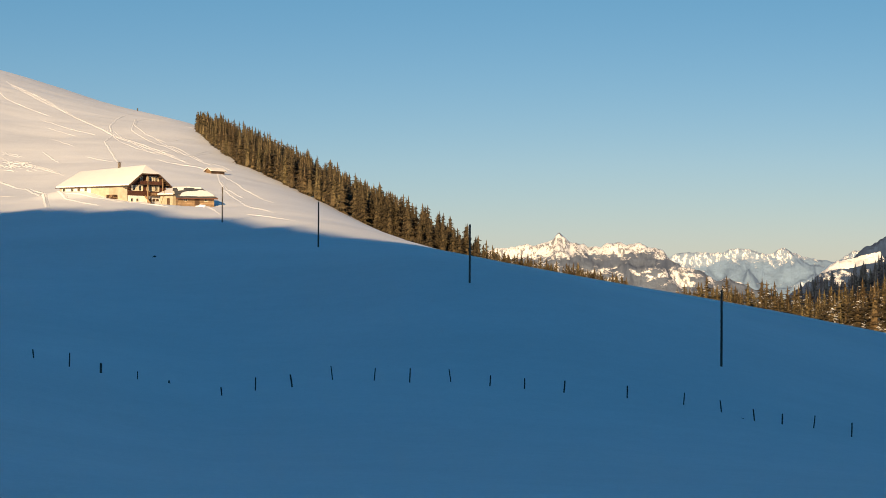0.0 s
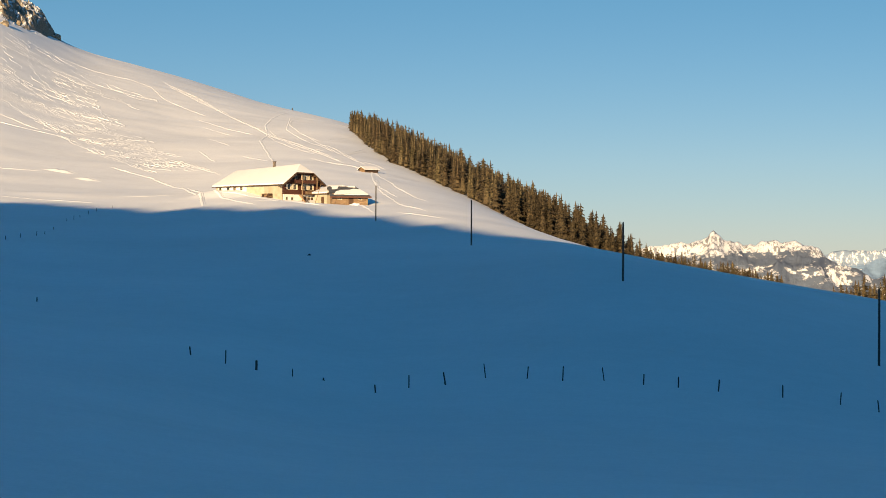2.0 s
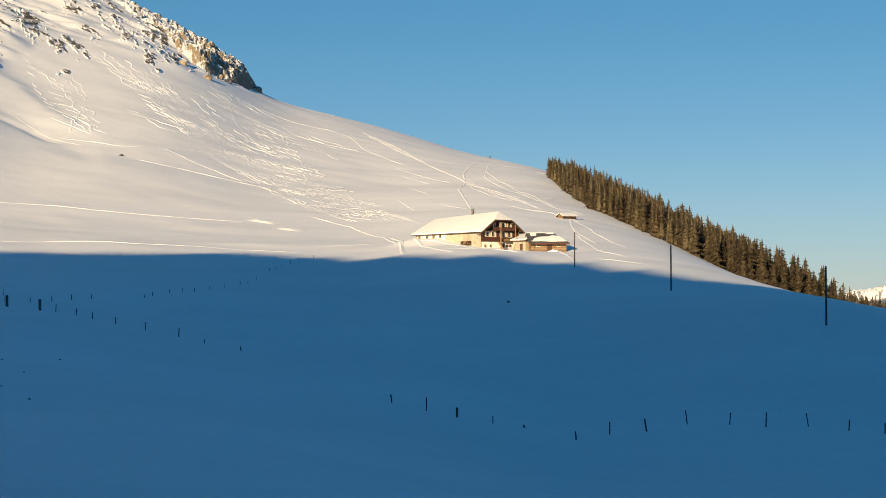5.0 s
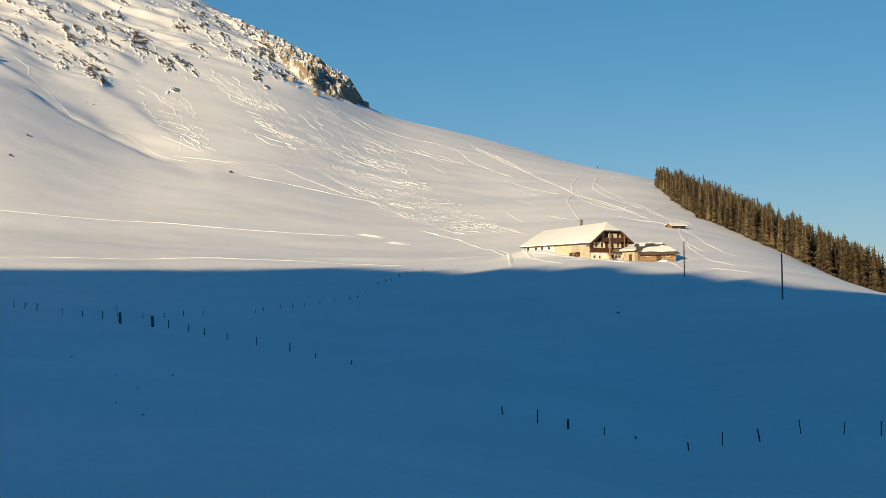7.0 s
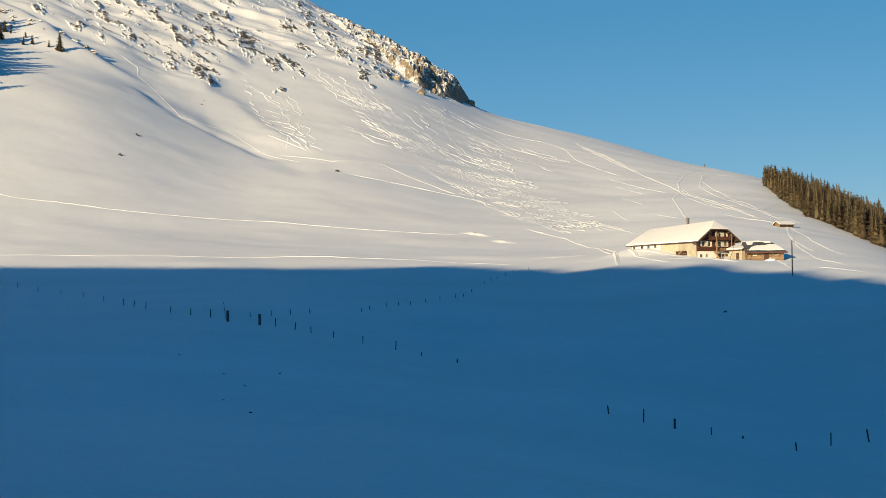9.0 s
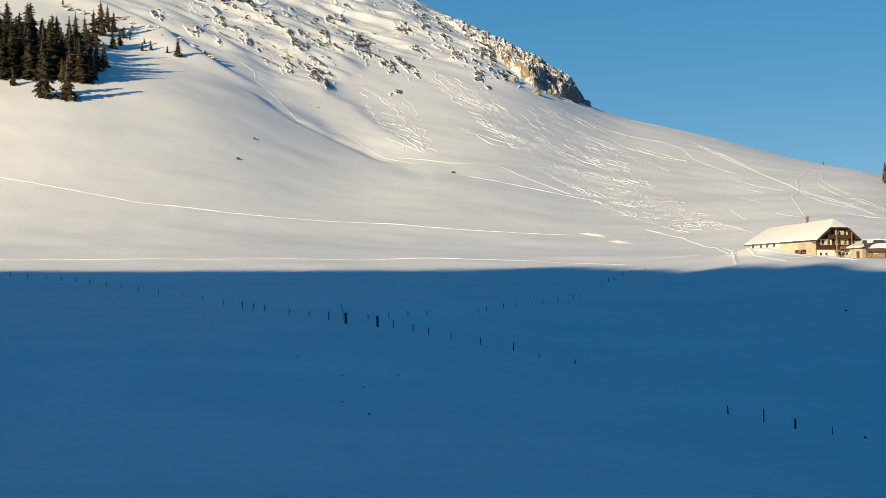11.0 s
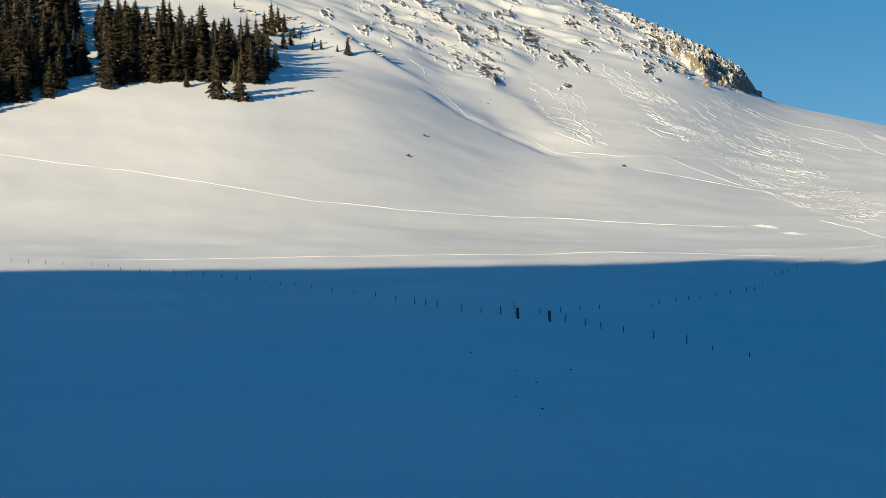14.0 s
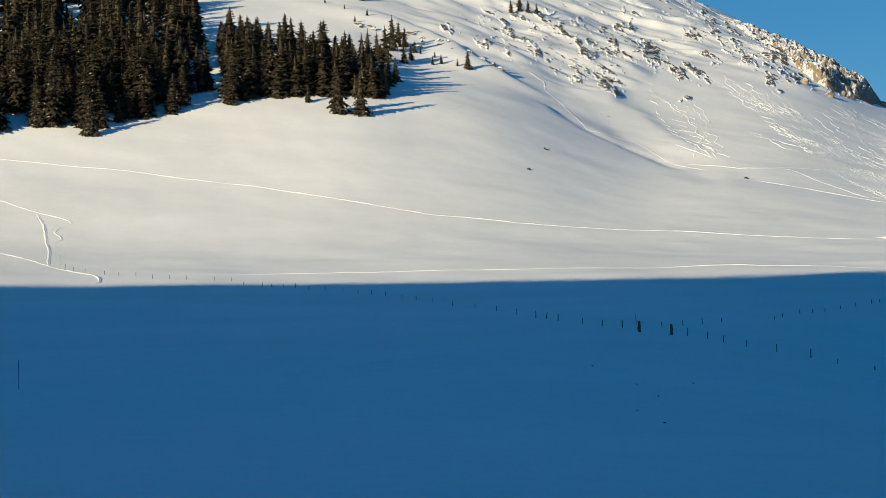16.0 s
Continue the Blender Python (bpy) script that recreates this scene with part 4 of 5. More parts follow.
def hay_hut():
    p = spot(6.4, 652)
    root = empty("hay_hut", Matrix.Translation(p) @ pose(0, 0, 0, 0, 0, 42.0), "small log hay hut under snow on the slope", "hut")
    L, W, e, t = 5.2, 3.2, 0.85, 1.65
    z = -.8
    while z < e - .05:
        # dark long walls, pale gables: shaded and sunlit sides put into the wood colour
        for c, d in ((-W / 2, -W / 2 + .18), (W / 2 - .18, W / 2)):
            part("log", boxed(-L / 2, L / 2, c, d, z + .01, z + .25, .04), DARK_WOOD, root)
        for a, b in ((-L / 2, -L / 2 + .18), (L / 2 - .18, L / 2)):
            part("log", boxed(a, b, -W / 2 + .19, W / 2 - .19, z + .01, z + .25, .04), PALE_WOOD, root)
        z += .26
    k = (t - e) / (W / 2)
    for s in (-1, 1):
        y = s * (W / 2 + .5)
        c = [(-L / 2 - .4, y, t - abs(y) * k), (L / 2 + .4, y, t - abs(y) * k), (L / 2 + .4, 0, t), (-L / 2 - .4, 0, t)]
        c = c if s < 0 else c[::-1]
        part("roof_slope", solid(c, .1), DARK_WOOD, root)
        bm = solid([(x * 1.01, yy * 1.02, z + .2) for x, yy, z in c], .19)
        part("roof_snow", bm, ROOF_SNOW, root, "snow on the roof")
    for xx in (-L / 2 + .06, L / 2 - .06):
        part("gable_board", solid([(xx + .06, -W / 2 + .1, e), (xx + .06, W / 2 - .1, e), (xx + .06, 0, t - .12)], .12), PALE_WOOD, root)
    part("door", boxed(-.9, .3, -W / 2 - .05, -W / 2 - .01, -.5, .85), DARK_WOOD, root)
    # flat black panels on the logs paint the darkness of open hatches
    for xx in (-2.3, -1.1, .5, 1.5):
        part("opening", boxed(xx, xx + .8, -W / 2 - .03, -W / 2 - .005, .1, .8), HATCH_BLACK, root, "near-black panel for the unlit inside of an open hatch")


hay_hut()


# ---- the far mountains ----
def forest_patches(name, tree_line, hazed_wood, crag=(0.20, 0.20, 0.215), craggy=0.50, wide=1.0, fields=()):
    m, n, l, b = material(name)
    geo = n.new("ShaderNodeNewGeometry")
    sep = n.new("ShaderNodeSeparateXYZ")
    l.new(geo.outputs["Position"], sep.inputs[0])
    big = tex(n, l, 0.009, 6, 0.6, stretch=(wide, 0.5 * wide, 2.2))
    mid = tex(n, l, 0.06, 7, 0.7, stretch=(1.0, 0.5, 1.6))
    low = math_node(n, l, "MULTIPLY", math_node(n, l, "SUBTRACT", tree_line, sep.outputs["Z"]), 0.0045)
    low = math_node(n, l, "SUBTRACT", low, math_node(n, l, "MULTIPLY", math_node(n, l, "MAXIMUM", math_node(n, l, "SUBTRACT", 215.0, sep.outputs["X"]), 0.0), 0.0012))   # open slopes to the west
    f = math_node(n, l, "ADD", math_node(n, l, "MINIMUM", math_node(n, l, "MAXIMUM", low, -0.16), 0.085), math_node(n, l, "ADD", math_node(n, l, "MULTIPLY", big.outputs["Fac"], 0.6), math_node(n, l, "MULTIPLY", mid.outputs["Fac"], 0.4)))
    fac = ramp(n, l, f, [(0.50, (0, 0, 0)), (0.54, (1, 1, 1))]).outputs["Color"]
    crags = tex(n, l, 0.075, 8, 0.72, stretch=(1.6, 0.5, 0.6))
    bare = ramp(n, l, crags.outputs["Fac"], [(craggy, (0, 0, 0)), (craggy + 0.06, (1, 1, 1))]).outputs["Color"]
    high = mixed(n, l, bare, (0.80, 0.80, 0.82), crag)
    l.new(mixed(n, l, fac, high, mixed(n, l, mid.outputs["Fac"], tuple(c * 0.6 for c in hazed_wood), tuple(c * 1.5 for c in hazed_wood))), b.inputs["Base Color"])
    # open snowfields that run up the flank: foot, end and half width
    for x0, z0, x1, z1, half in fields:
        wav = math_node(n, l, "MULTIPLY", math_node(n, l, "SUBTRACT", big.outputs["Fac"], 0.5), 22.0)
        off = math_node(n, l, "ABSOLUTE", math_node(n, l, "ADD", wav, math_node(n, l, "SUBTRACT", sep.outputs["Z"], math_node(n, l, "ADD", math_node(n, l, "MULTIPLY", math_node(n, l, "SUBTRACT", sep.outputs["X"], x0), (z1 - z0) / (x1 - x0)), z0))))
        ends = math_node(n, l, "ABSOLUTE", math_node(n, l, "SUBTRACT", sep.outputs["X"], (x0 + x1) / 2))
        inside = math_node(n, l, "MULTIPLY", math_node(n, l, "LESS_THAN", off, half), math_node(n, l, "LESS_THAN", ends, (x1 - x0) / 2))
        last = b.inputs["Base Color"].links[0].from_socket
        l.new(mixed(n, l, inside, last, (0.80, 0.80, 0.82)), b.inputs["Base Color"])
    b.inputs["Roughness"].default_value = 0.9
    bump(n, l, b, mid.outputs["Fac"], 0.6, 12.0)
    return m


def range_strip(name, az0, az1, r, crest, foot, run, rough, mat, seed, label):
    """A mountain range: crest (bearing, height in metres) pairs, falling towards the viewer over run metres."""
    a = np.radians(np.linspace(az0, az1, 420))
    s = np.concatenate([np.linspace(0, 1, 110), [1.01, 1.05, 1.2]])
    A, S = np.meshgrid(a, s, indexing="ij")
    k = np.array(sorted(crest))
    top = np.interp(np.degrees(A), k[:, 0], k[:, 1]) + fractal(np.degrees(A) * 10, A * 0, 6, 4, seed + 4, 0.6) * rough * 0.22
    Rr = r - run * (1 - S)
    X, Y = -Rr * np.sin(A), Rr * np.cos(A)
    body = np.clip(S, 0, 1) ** 1.25
    Z = foot + (top - foot) * body - np.clip(S - 1, 0, 1) * 400
    spur = np.abs(fractal(X, Y, rough * 5, 5, seed, 0.58))
    Z = Z - spur * rough * 2.2 * np.clip(S * 3, 0, 1) * np.clip((1.04 - S) * 6, 0.08, 1) - np.abs(fractal(X, Y, rough * 1.6, 4, seed + 9, 0.6)) * rough * 0.55 * np.clip(S * 3, 0, 1) * np.clip((1.02 - S) * 12, 0.15, 1)
    tagged(new(name, grid_mesh(name, X, Y, Z, mat)), label, "mountain", kind="structure")


# blue distance haze is painted into these wood and crag colours
FAR = forest_patches("far_mountain_haze_tint", 32.0, (0.088, 0.115, 0.168), (0.21, 0.22, 0.25), 0.51)
HAZY = forest_patches("farthest_mountain_haze_tint", 14.0, (0.13, 0.21, 0.33), (0.21, 0.29, 0.41), 0.43)
# the dark blue of this flank stands for its shade as well as haze
MID = forest_patches("near_mountain_shade_tint", 60.0, (0.020, 0.048, 0.110), (0.05, 0.08, 0.14), 0.60, 1.6, ((424, -6, 502, 15, 5), (385, -18, 420, -8, 3.5)))
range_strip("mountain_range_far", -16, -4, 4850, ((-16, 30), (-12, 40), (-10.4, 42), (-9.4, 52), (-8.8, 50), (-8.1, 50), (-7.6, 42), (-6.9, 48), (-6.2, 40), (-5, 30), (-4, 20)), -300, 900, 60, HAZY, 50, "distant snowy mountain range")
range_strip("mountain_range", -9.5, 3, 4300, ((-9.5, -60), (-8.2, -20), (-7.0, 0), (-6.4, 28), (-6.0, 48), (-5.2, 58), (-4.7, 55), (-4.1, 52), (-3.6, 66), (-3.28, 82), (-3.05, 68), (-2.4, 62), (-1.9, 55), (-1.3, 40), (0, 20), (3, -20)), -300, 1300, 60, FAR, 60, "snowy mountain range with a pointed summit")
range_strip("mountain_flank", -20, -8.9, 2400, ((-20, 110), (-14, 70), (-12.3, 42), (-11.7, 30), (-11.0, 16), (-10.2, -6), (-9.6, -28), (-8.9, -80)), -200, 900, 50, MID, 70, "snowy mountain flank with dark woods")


# ---- tracks in the snow ----
TRACKS = []
TRACKS.append((0.7, ((9.37, 901), (8.99, 818), (8.56, 775), (7.84, 737))))
TRACKS.append((0.6, ((9.17, 895), (8.75, 822), (8.23, 757), (7.73, 747))))
TRACKS.append((0.8, ((8.15, 879), (7.52, 789), (6.80, 724), (6.45, 702))))
TRACKS.append((0.6, ((8.05, 716), (7.33, 684), (6.77, 681))))
TRACKS.append((0.5, ((7.64, 852), (7.17, 881), (6.86, 898))))
TRACKS.append((0.5, ((7.49, 773), (6.82, 783), (6.54, 824))))
TRACKS.append((0.9, ((6.30, 648), (6.23, 595), (6.08, 572), (5.54, 534))))
TRACKS.append((0.6, ((6.67, 720), (6.17, 707), (5.90, 685))))
TRACKS.append((0.8, ((11.54, 699), (11.02, 670), (10.48, 629))))
TRACKS.append((0.8, ((6.82, 505), (6.21, 445))))
TRACKS.append((0.7, ((9.95, 727), (9.16, 687))))
TRACKS.append((0.8, ((11.13, 758), (10.69, 702))))
TRACKS.append((0.6, ((10.89, 835), (10.26, 779))))
TRACKS.append((0.5, ((6.04, 542), (5.54, 546))))
TRACKS.append((0.6, ((5.74, 454), (4.96, 445), (4.04, 429))))
TRACKS.append((0.9, ((40.59, 722), (39.68, 721), (36.60, 709), (33.48, 692))))
TRACKS.append((0.9, ((33.70, 693), (32.71, 688), (30.86, 674), (27.74, 652), (25.22, 648), (21.40, 652), (19.34, 644), (15.39, 641))))
TRACKS.append((0.7, ((33.99, 523), (30.13, 525), (26.21, 526), (19.84, 530), (16.68, 521), (13.69, 499))))
TRACKS.append((0.8, ((19.22, 842), (18.19, 854), (17.23, 869), (16.28, 883), (15.16, 898), (14.05, 896))))
TRACKS.append((0.8, ((18.67, 815), (17.96, 808), (17.24, 804), (15.97, 797), (14.70, 784))))
TRACKS.append((0.7, ((25.09, 985), (24.40, 967), (24.40, 946), (23.86, 924), (23.24, 875), (21.98, 885), (20.73, 846), (19.78, 832))))
TRACKS.append((0.8, ((20.95, 929), (20.08, 929), (20.94, 916), (20.00, 898), (20.85, 887), (19.77, 866), (19.54, 861))))
TRACKS.append((0.9, ((15.61, 1106), (14.82, 1118), (14.03, 1110), (13.07, 1105), (12.44, 1082), (12.13, 1035), (11.50, 997), (10.87, 968))))
TRACKS.append((1.5, ((12.12, 1142), (11.49, 1088), (10.86, 1046), (9.93, 950), (8.68, 829), (7.44, 731))))
TRACKS.append((1.2, ((11.96, 1114), (11.18, 1054), (10.40, 1006), (9.46, 898), (8.22, 776), (7.13, 704))))
TRACKS.append((0.8, ((14.47, 1072), (14.03, 1043), (13.08, 1025), (12.13, 1015))))
TRACKS.append((0.9, ((11.19, 949), (10.41, 896), (9.62, 867))))
TRACKS.append((0.9, ((8.66, 1106), (9.11, 1009), (9.30, 928), (9.24, 867), (9.44, 816), (9.24, 742), (9.01, 670))))
TRACKS.append((0.9, ((7.73, 1054), (8.27, 1043), (8.57, 1010), (8.62, 946), (8.33, 890), (7.74, 841))))
TRACKS.append((0.9, ((7.90, 838), (7.28, 784), (6.70, 724))))
TRACKS.append((0.9, ((14.39, 731), (13.12, 723), (11.69, 696), (10.51, 632))))
TRACKS.append((1.1, ((13.60, 675), (12.50, 633), (11.55, 574), (11.08, 514), (11.01, 477))))
TRACKS.append((0.8, ((11.55, 536), (12.51, 530), (13.54, 527))))
TRACKS.append((0.9, ((6.15, 606), (6.16, 568), (5.84, 534), (5.31, 480), (4.70, 459))))
TRACKS.append((0.9, ((6.21, 654), (5.60, 580), (4.69, 520))))
TRACKS.append((0.9, ((7.76, 699), (6.82, 680), (6.21, 645))))
TRACKS.append((0.6, ((34.05, 190), (31.75, 203), (29.42, 215), (27.06, 228), (24.68, 239))))
TRACKS.append((0.5, ((19.54, 264), (18.27, 286), (16.35, 332), (14.76, 345))))
TRACKS.append((0.9, ((40.31, 676), (39.71, 668), (38.80, 653), (37.81, 640), (37.79, 636))))
TRACKS.append((0.9, ((38.72, 650), (38.53, 634), (38.48, 609), (38.40, 594), (38.45, 559))))
TRACKS.append((0.7, ((37.79, 636), (38.23, 628), (38.26, 624), (38.02, 614), (38.36, 606))))
TRACKS.append((0.9, ((40.35, 596), (39.74, 590), (38.83, 569), (38.22, 551), (37.15, 525), (37.03, 511), (37.23, 499))))
TRACKS.append((1.0, ((11.65, 587), (10.48, 505), (9.52, 466))))
TRACKS.append((0.9, ((10.71, 516), (9.11, 497), (8.31, 474), (7.51, 464))))
TRACKS.append((0.8, ((9.91, 488), (8.97, 483), (7.99, 503))))
TRACKS.append((1.2, ((11.63, 702), (11.00, 665), (10.56, 631))))
TRACKS.append((0.8, ((11.06, 899), (10.58, 874), (10.19, 858))))
TRACKS.append((0.8, ((7.35, 1019), (6.72, 1007))))
TRACKS.append((0.8, ((7.99, 777), (7.52, 761))))
TRACKS.append((1.0, ((6.49, 804), (6.55, 796), (7.21, 747))))
TRACKS.append((0.9, ((8.60, 1030), (8.69, 907), (8.30, 854), (7.36, 766))))
DRIFTS = []
DRIFTS.append(((15.32, 651), (14.96, 643), (14.53, 635)))
DRIFTS.append(((14.47, 621), (14.09, 612), (13.80, 611)))
DESCENTS = []
DESCENTS.append(((18.79, 1068), (12.34, 624)))
DESCENTS.append(((18.15, 1068), (11.87, 591)))
DESCENTS.append(((18.47, 1096), (13.43, 790)))
DESCENTS.append(((17.84, 1061), (12.49, 689)))
DESCENTS.append(((17.37, 1026), (13.12, 703)))
DESCENTS.append(((17.21, 1004), (12.74, 615)))
DESCENTS.append(((16.90, 930), (12.50, 615)))
DESCENTS.append(((17.52, 1038), (14.06, 866)))
DESCENTS.append(((19.42, 1094), (16.12, 898)))
DESCENTS.append(((18.94, 1082), (16.58, 962)))
DESCENTS.append(((18.01, 976), (15.64, 915)))
DESCENTS.append(((16.72, 1069), (14.03, 1048)))
DESCENTS.append(((16.25, 1096), (13.09, 964)))
DESCENTS.append(((15.77, 1120), (12.29, 1012)))
DESCENTS.append(((15.32, 903), (11.87, 585)))
DESCENTS.append(((14.85, 851), (11.71, 579)))
DESCENTS.append(((18.81, 941), (17.22, 908)))
DESCENTS.append(((21.48, 1040), (19.61, 867)))
DESCENTS.append(((20.38, 1004), (19.69, 863)))
DESCENTS.append(((17.13, 978), (13.36, 686)))
DESCENTS.append(((16.58, 962), (12.26, 589)))
DESCENTS.append(((16.11, 939), (12.02, 613)))
DESCENTS.append(((18.16, 1035), (14.68, 925)))
DESCENTS.append(((15.93, 1082), (13.24, 1067)))
DESCENTS.append(((19.52, 1105), (17.32, 997)))
DESCENTS.append(((18.58, 1070), (16.38, 888)))
DESCENTS.append(((17.31, 1025), (14.96, 845)))
DESCENTS.append(((16.35, 1134), (14.79, 919)))
DESCENTS.append(((14.79, 919), (12.28, 640)))
DESCENTS.append(((15.60, 880), (12.90, 700)))
TRACKS.append((1.0, ((20.67, 852), (18.93, 842), (17.66, 856), (15.44, 799))))
DESCENTS.append(((15.20, 982), (12.22, 642)))
DESCENTS.append(((14.42, 866), (11.90, 591)))
DESCENTS.append(((14.87, 1045), (11.10, 617)))
DESCENTS.append(((16.45, 1068), (13.31, 846)))
STONES = ((22.14, 191), (21.42, 156), (20.58, 196), (21.55, 180), (23.37, 209), (22.17, 166), (18.88, 817), (24.94, 750), (24.45, 796))
MORE_STONES = ((8.08, 329), (-8.38, 184), (7.67, 189))
OUTCROPS = ((22.46, 1080), (22.32, 997), (22.87, 1008), (22.71, 934), (21.26, 1090), (21.02, 1090), (20.46, 1098), (23.81, 1036), (24.99, 1044), (19.17, 1231), (18.77, 1208), (23.32, 1071), (23.01, 1041), (24.26, 1085), (25.29, 1104), (24.81, 1118), (24.49, 1135), (21.89, 1079), (20.26, 1295), (19.95, 1284), (17.93, 1113), (19.58, 1129))
BOULDERS = ((28.74, 977), (28.34, 978), (28.02, 981), (27.79, 979), (27.47, 976), (27.00, 971), (26.44, 966), (26.21, 962), (25.97, 956), (25.74, 949), (28.51, 952), (28.19, 956), (27.88, 954), (29.21, 977), (29.52, 988))
SLOPE_TREES = ((29.74, 842), (29.50, 848), (29.23, 849), (29.00, 874), (28.86, 913), (28.67, 943), (28.49, 957), (28.33, 957), (28.16, 932), (29.38, 881), (29.71, 989), (29.36, 1004), (30.54, 1029), (29.56, 885), (29.11, 912), (27.88, 949), (27.48, 945), (29.99, 1015), (25.27, 1117), (25.03, 1123), (24.79, 1123), (24.55, 1123))
SLOPE_SIZES = (2.1, 2.5, 2.2, 1.9, 2.1, 1.9, 1.5, 1.2, 1.0, 2.0, 0.45, 0.45, 0.35, 1.6, 1.6, 0.4, 0.4, 0.3, 1.0, 1.3, 0.9, 0.8)
CLIFF = ((15.19, 1254), (15.36, 1250), (15.52, 1275), (15.68, 1280), (15.78, 1374), (15.99, 1279), (16.16, 1169), (16.23, 1303), (16.47, 1194), (16.62, 1289), (16.79, 1193), (16.94, 1465), (17.18, 1209), (17.33, 1409), (16.56, 1133), (16.87, 1133), (17.19, 1166), (17.50, 1223), (17.81, 1446), (18.12, 1446))
TALL_POSTS = ((39.33, 192), (38.11, 556))


def track_mesh(points, wide, high, rnd, step=2.0, wobble=0.5, name="ski_track", broken=0.5):
    """A low double-sided bank of pushed-up snow along a path over the ground."""
    path = []
    for (x0, y0), (x1, y1) in zip(points, points[1:]):
        k = max(1, int(math.hypot(x1 - x0, y1 - y0) / step))
        path += [(x0 + (x1 - x0) * j / k, y0 + (y1 - y0) * j / k) for j in range(k)]
    path.append(points[-1])
    p = np.array(path)
    for _ in range(2):
        if len(p) > 4:
            p[1:-1] = (p[:-2] + p[1:-1] * 2 + p[2:]) / 4
    n = len(p)
    w = np.array([rnd.uniform(-1, 1) for _ in range(n)])
    d = np.gradient(p, axis=0) if n > 2 else np.repeat(p[1:] - p[:1], n, 0)
    d = d / (np.hypot(d[:, 0], d[:, 1])[:, None] + 1e-6)
    side = np.stack([-d[:, 1], d[:, 0]], 1)
    p = p + side * (w * wobble)[:, None] * 0.4
    prof = ((-1.0, -0.12), (-0.45, 0.7), (-0.1, 1.0), (0.15, 0.25), (0.4, 0.8), (1.0, -0.12))
    X = np.array([p[:, 0] + side[:, 0] * u * wide * 0.5 for u, _ in prof]).T
    Y = np.array([p[:, 1] + side[:, 1] * u * wide * 0.5 for u, _ in prof]).T
    fade = np.clip(np.minimum(np.arange(n), np.arange(n)[::-1]) / 3.0, 0.1, 1)
    Z = land(X, Y) + np.array([v for _, v in prof])[None, :] * (high * fade * (1 + 0.35 * w) * np.clip(0.8 + broken * fractal(p[:, 0], p[:, 1], 16, 2, 17), 0.05, 1.4))[:, None]
    return grid_mesh(name, X, Y, Z, SNOW)


def flat_of(az, r):
    a = radians(az)
    return (-r * math.sin(a), r * math.cos(a))


def ski_tracks():
    rnd = random.Random(3)
    for wide, pts in TRACKS:
        me = track_mesh([flat_of(*q) for q in pts], wide * 1.2, 0.25 * wide, rnd)
        if wide >= 1.2:
            for o in (-6.5, -3.6, 2.4, 5.2, 8.0):
                a = radians(pts[0][0])
                more = track_mesh([(x - o * math.cos(a) * .3, y + o) for x, y in (flat_of(*q) for q in pts)], 0.9, 0.16, rnd)
                tagged(new("ski_track", more), "one of several ski tracks side by side", "ski track", "ski tracks over the slope", "structure")
        tagged(new("ski_track", me), "ski track pressed into the sunlit snow", "ski track", "ski tracks over the slope", "structure")
    for (a0, r0), (a1, r1) in DESCENTS:
        r1 = r1 * 1.13 if r1 < 720 else r1
        for rep in range(2 if rnd.random() < 0.5 else 3):
            (x0, y0), (x1, y1) = flat_of(a0 + rnd.uniform(-.3, .3), r0 + rnd.uniform(-12, 12)), flat_of(a1 + rnd.uniform(-.4, .4), r1 + rnd.uniform(-10, 14))
            long = math.hypot(x1 - x0, y1 - y0)
            turns = max(3, int(long / rnd.uniform(13, 30)))
            nx, ny = -(y1 - y0) / long, (x1 - x0) / long
            amp = rnd.uniform(0.9, 3.2)
            pts = []
            ph = rnd.uniform(0, 6.28)
            swing = ph
            for k in range(turns * 10 + 1):
                s = k / (turns * 10)
                far = r0 + (r1 - r0) * s
                swing += 0.6283 * float(np.interp(far, (480, 620, 800), (0.45, 0.8, 1.15)))
                big = amp * float(np.interp(far, (480, 620, 800, 1150), (0.4, 0.65, 1.0, 1.3)))
                o = big * (0.75 + 0.9 * noise.noise((s * turns * 0.7, ph, 0.5))) * math.sin(swing + 1.2 * noise.noise((s * 9, ph, 3.5))) + 5 * math.sin(ph * 2 + s * 5)
                pts.append((x0 + (x1 - x0) * s + nx * o, y0 + (y1 - y0) * s + ny * o))
            me = track_mesh(pts, rnd.uniform(0.9, 1.5), rnd.uniform(0.12, 0.22), rnd, 1.4, 0.8, broken=1.5)
            tagged(new("ski_track", me), "winding ski track down the sunlit slope", "ski track", "ski tracks over the slope", "structure")
    for pts in DRIFTS:
        me = track_mesh([flat_of(*q) for q in pts], 5.0, 0.8, rnd, 1.5, 0.4, "snow_drift")
        tagged(new("snow_drift", me), "bright wind-blown snow drift on the slope", "snow drift", kind="structure")


ski_tracks()


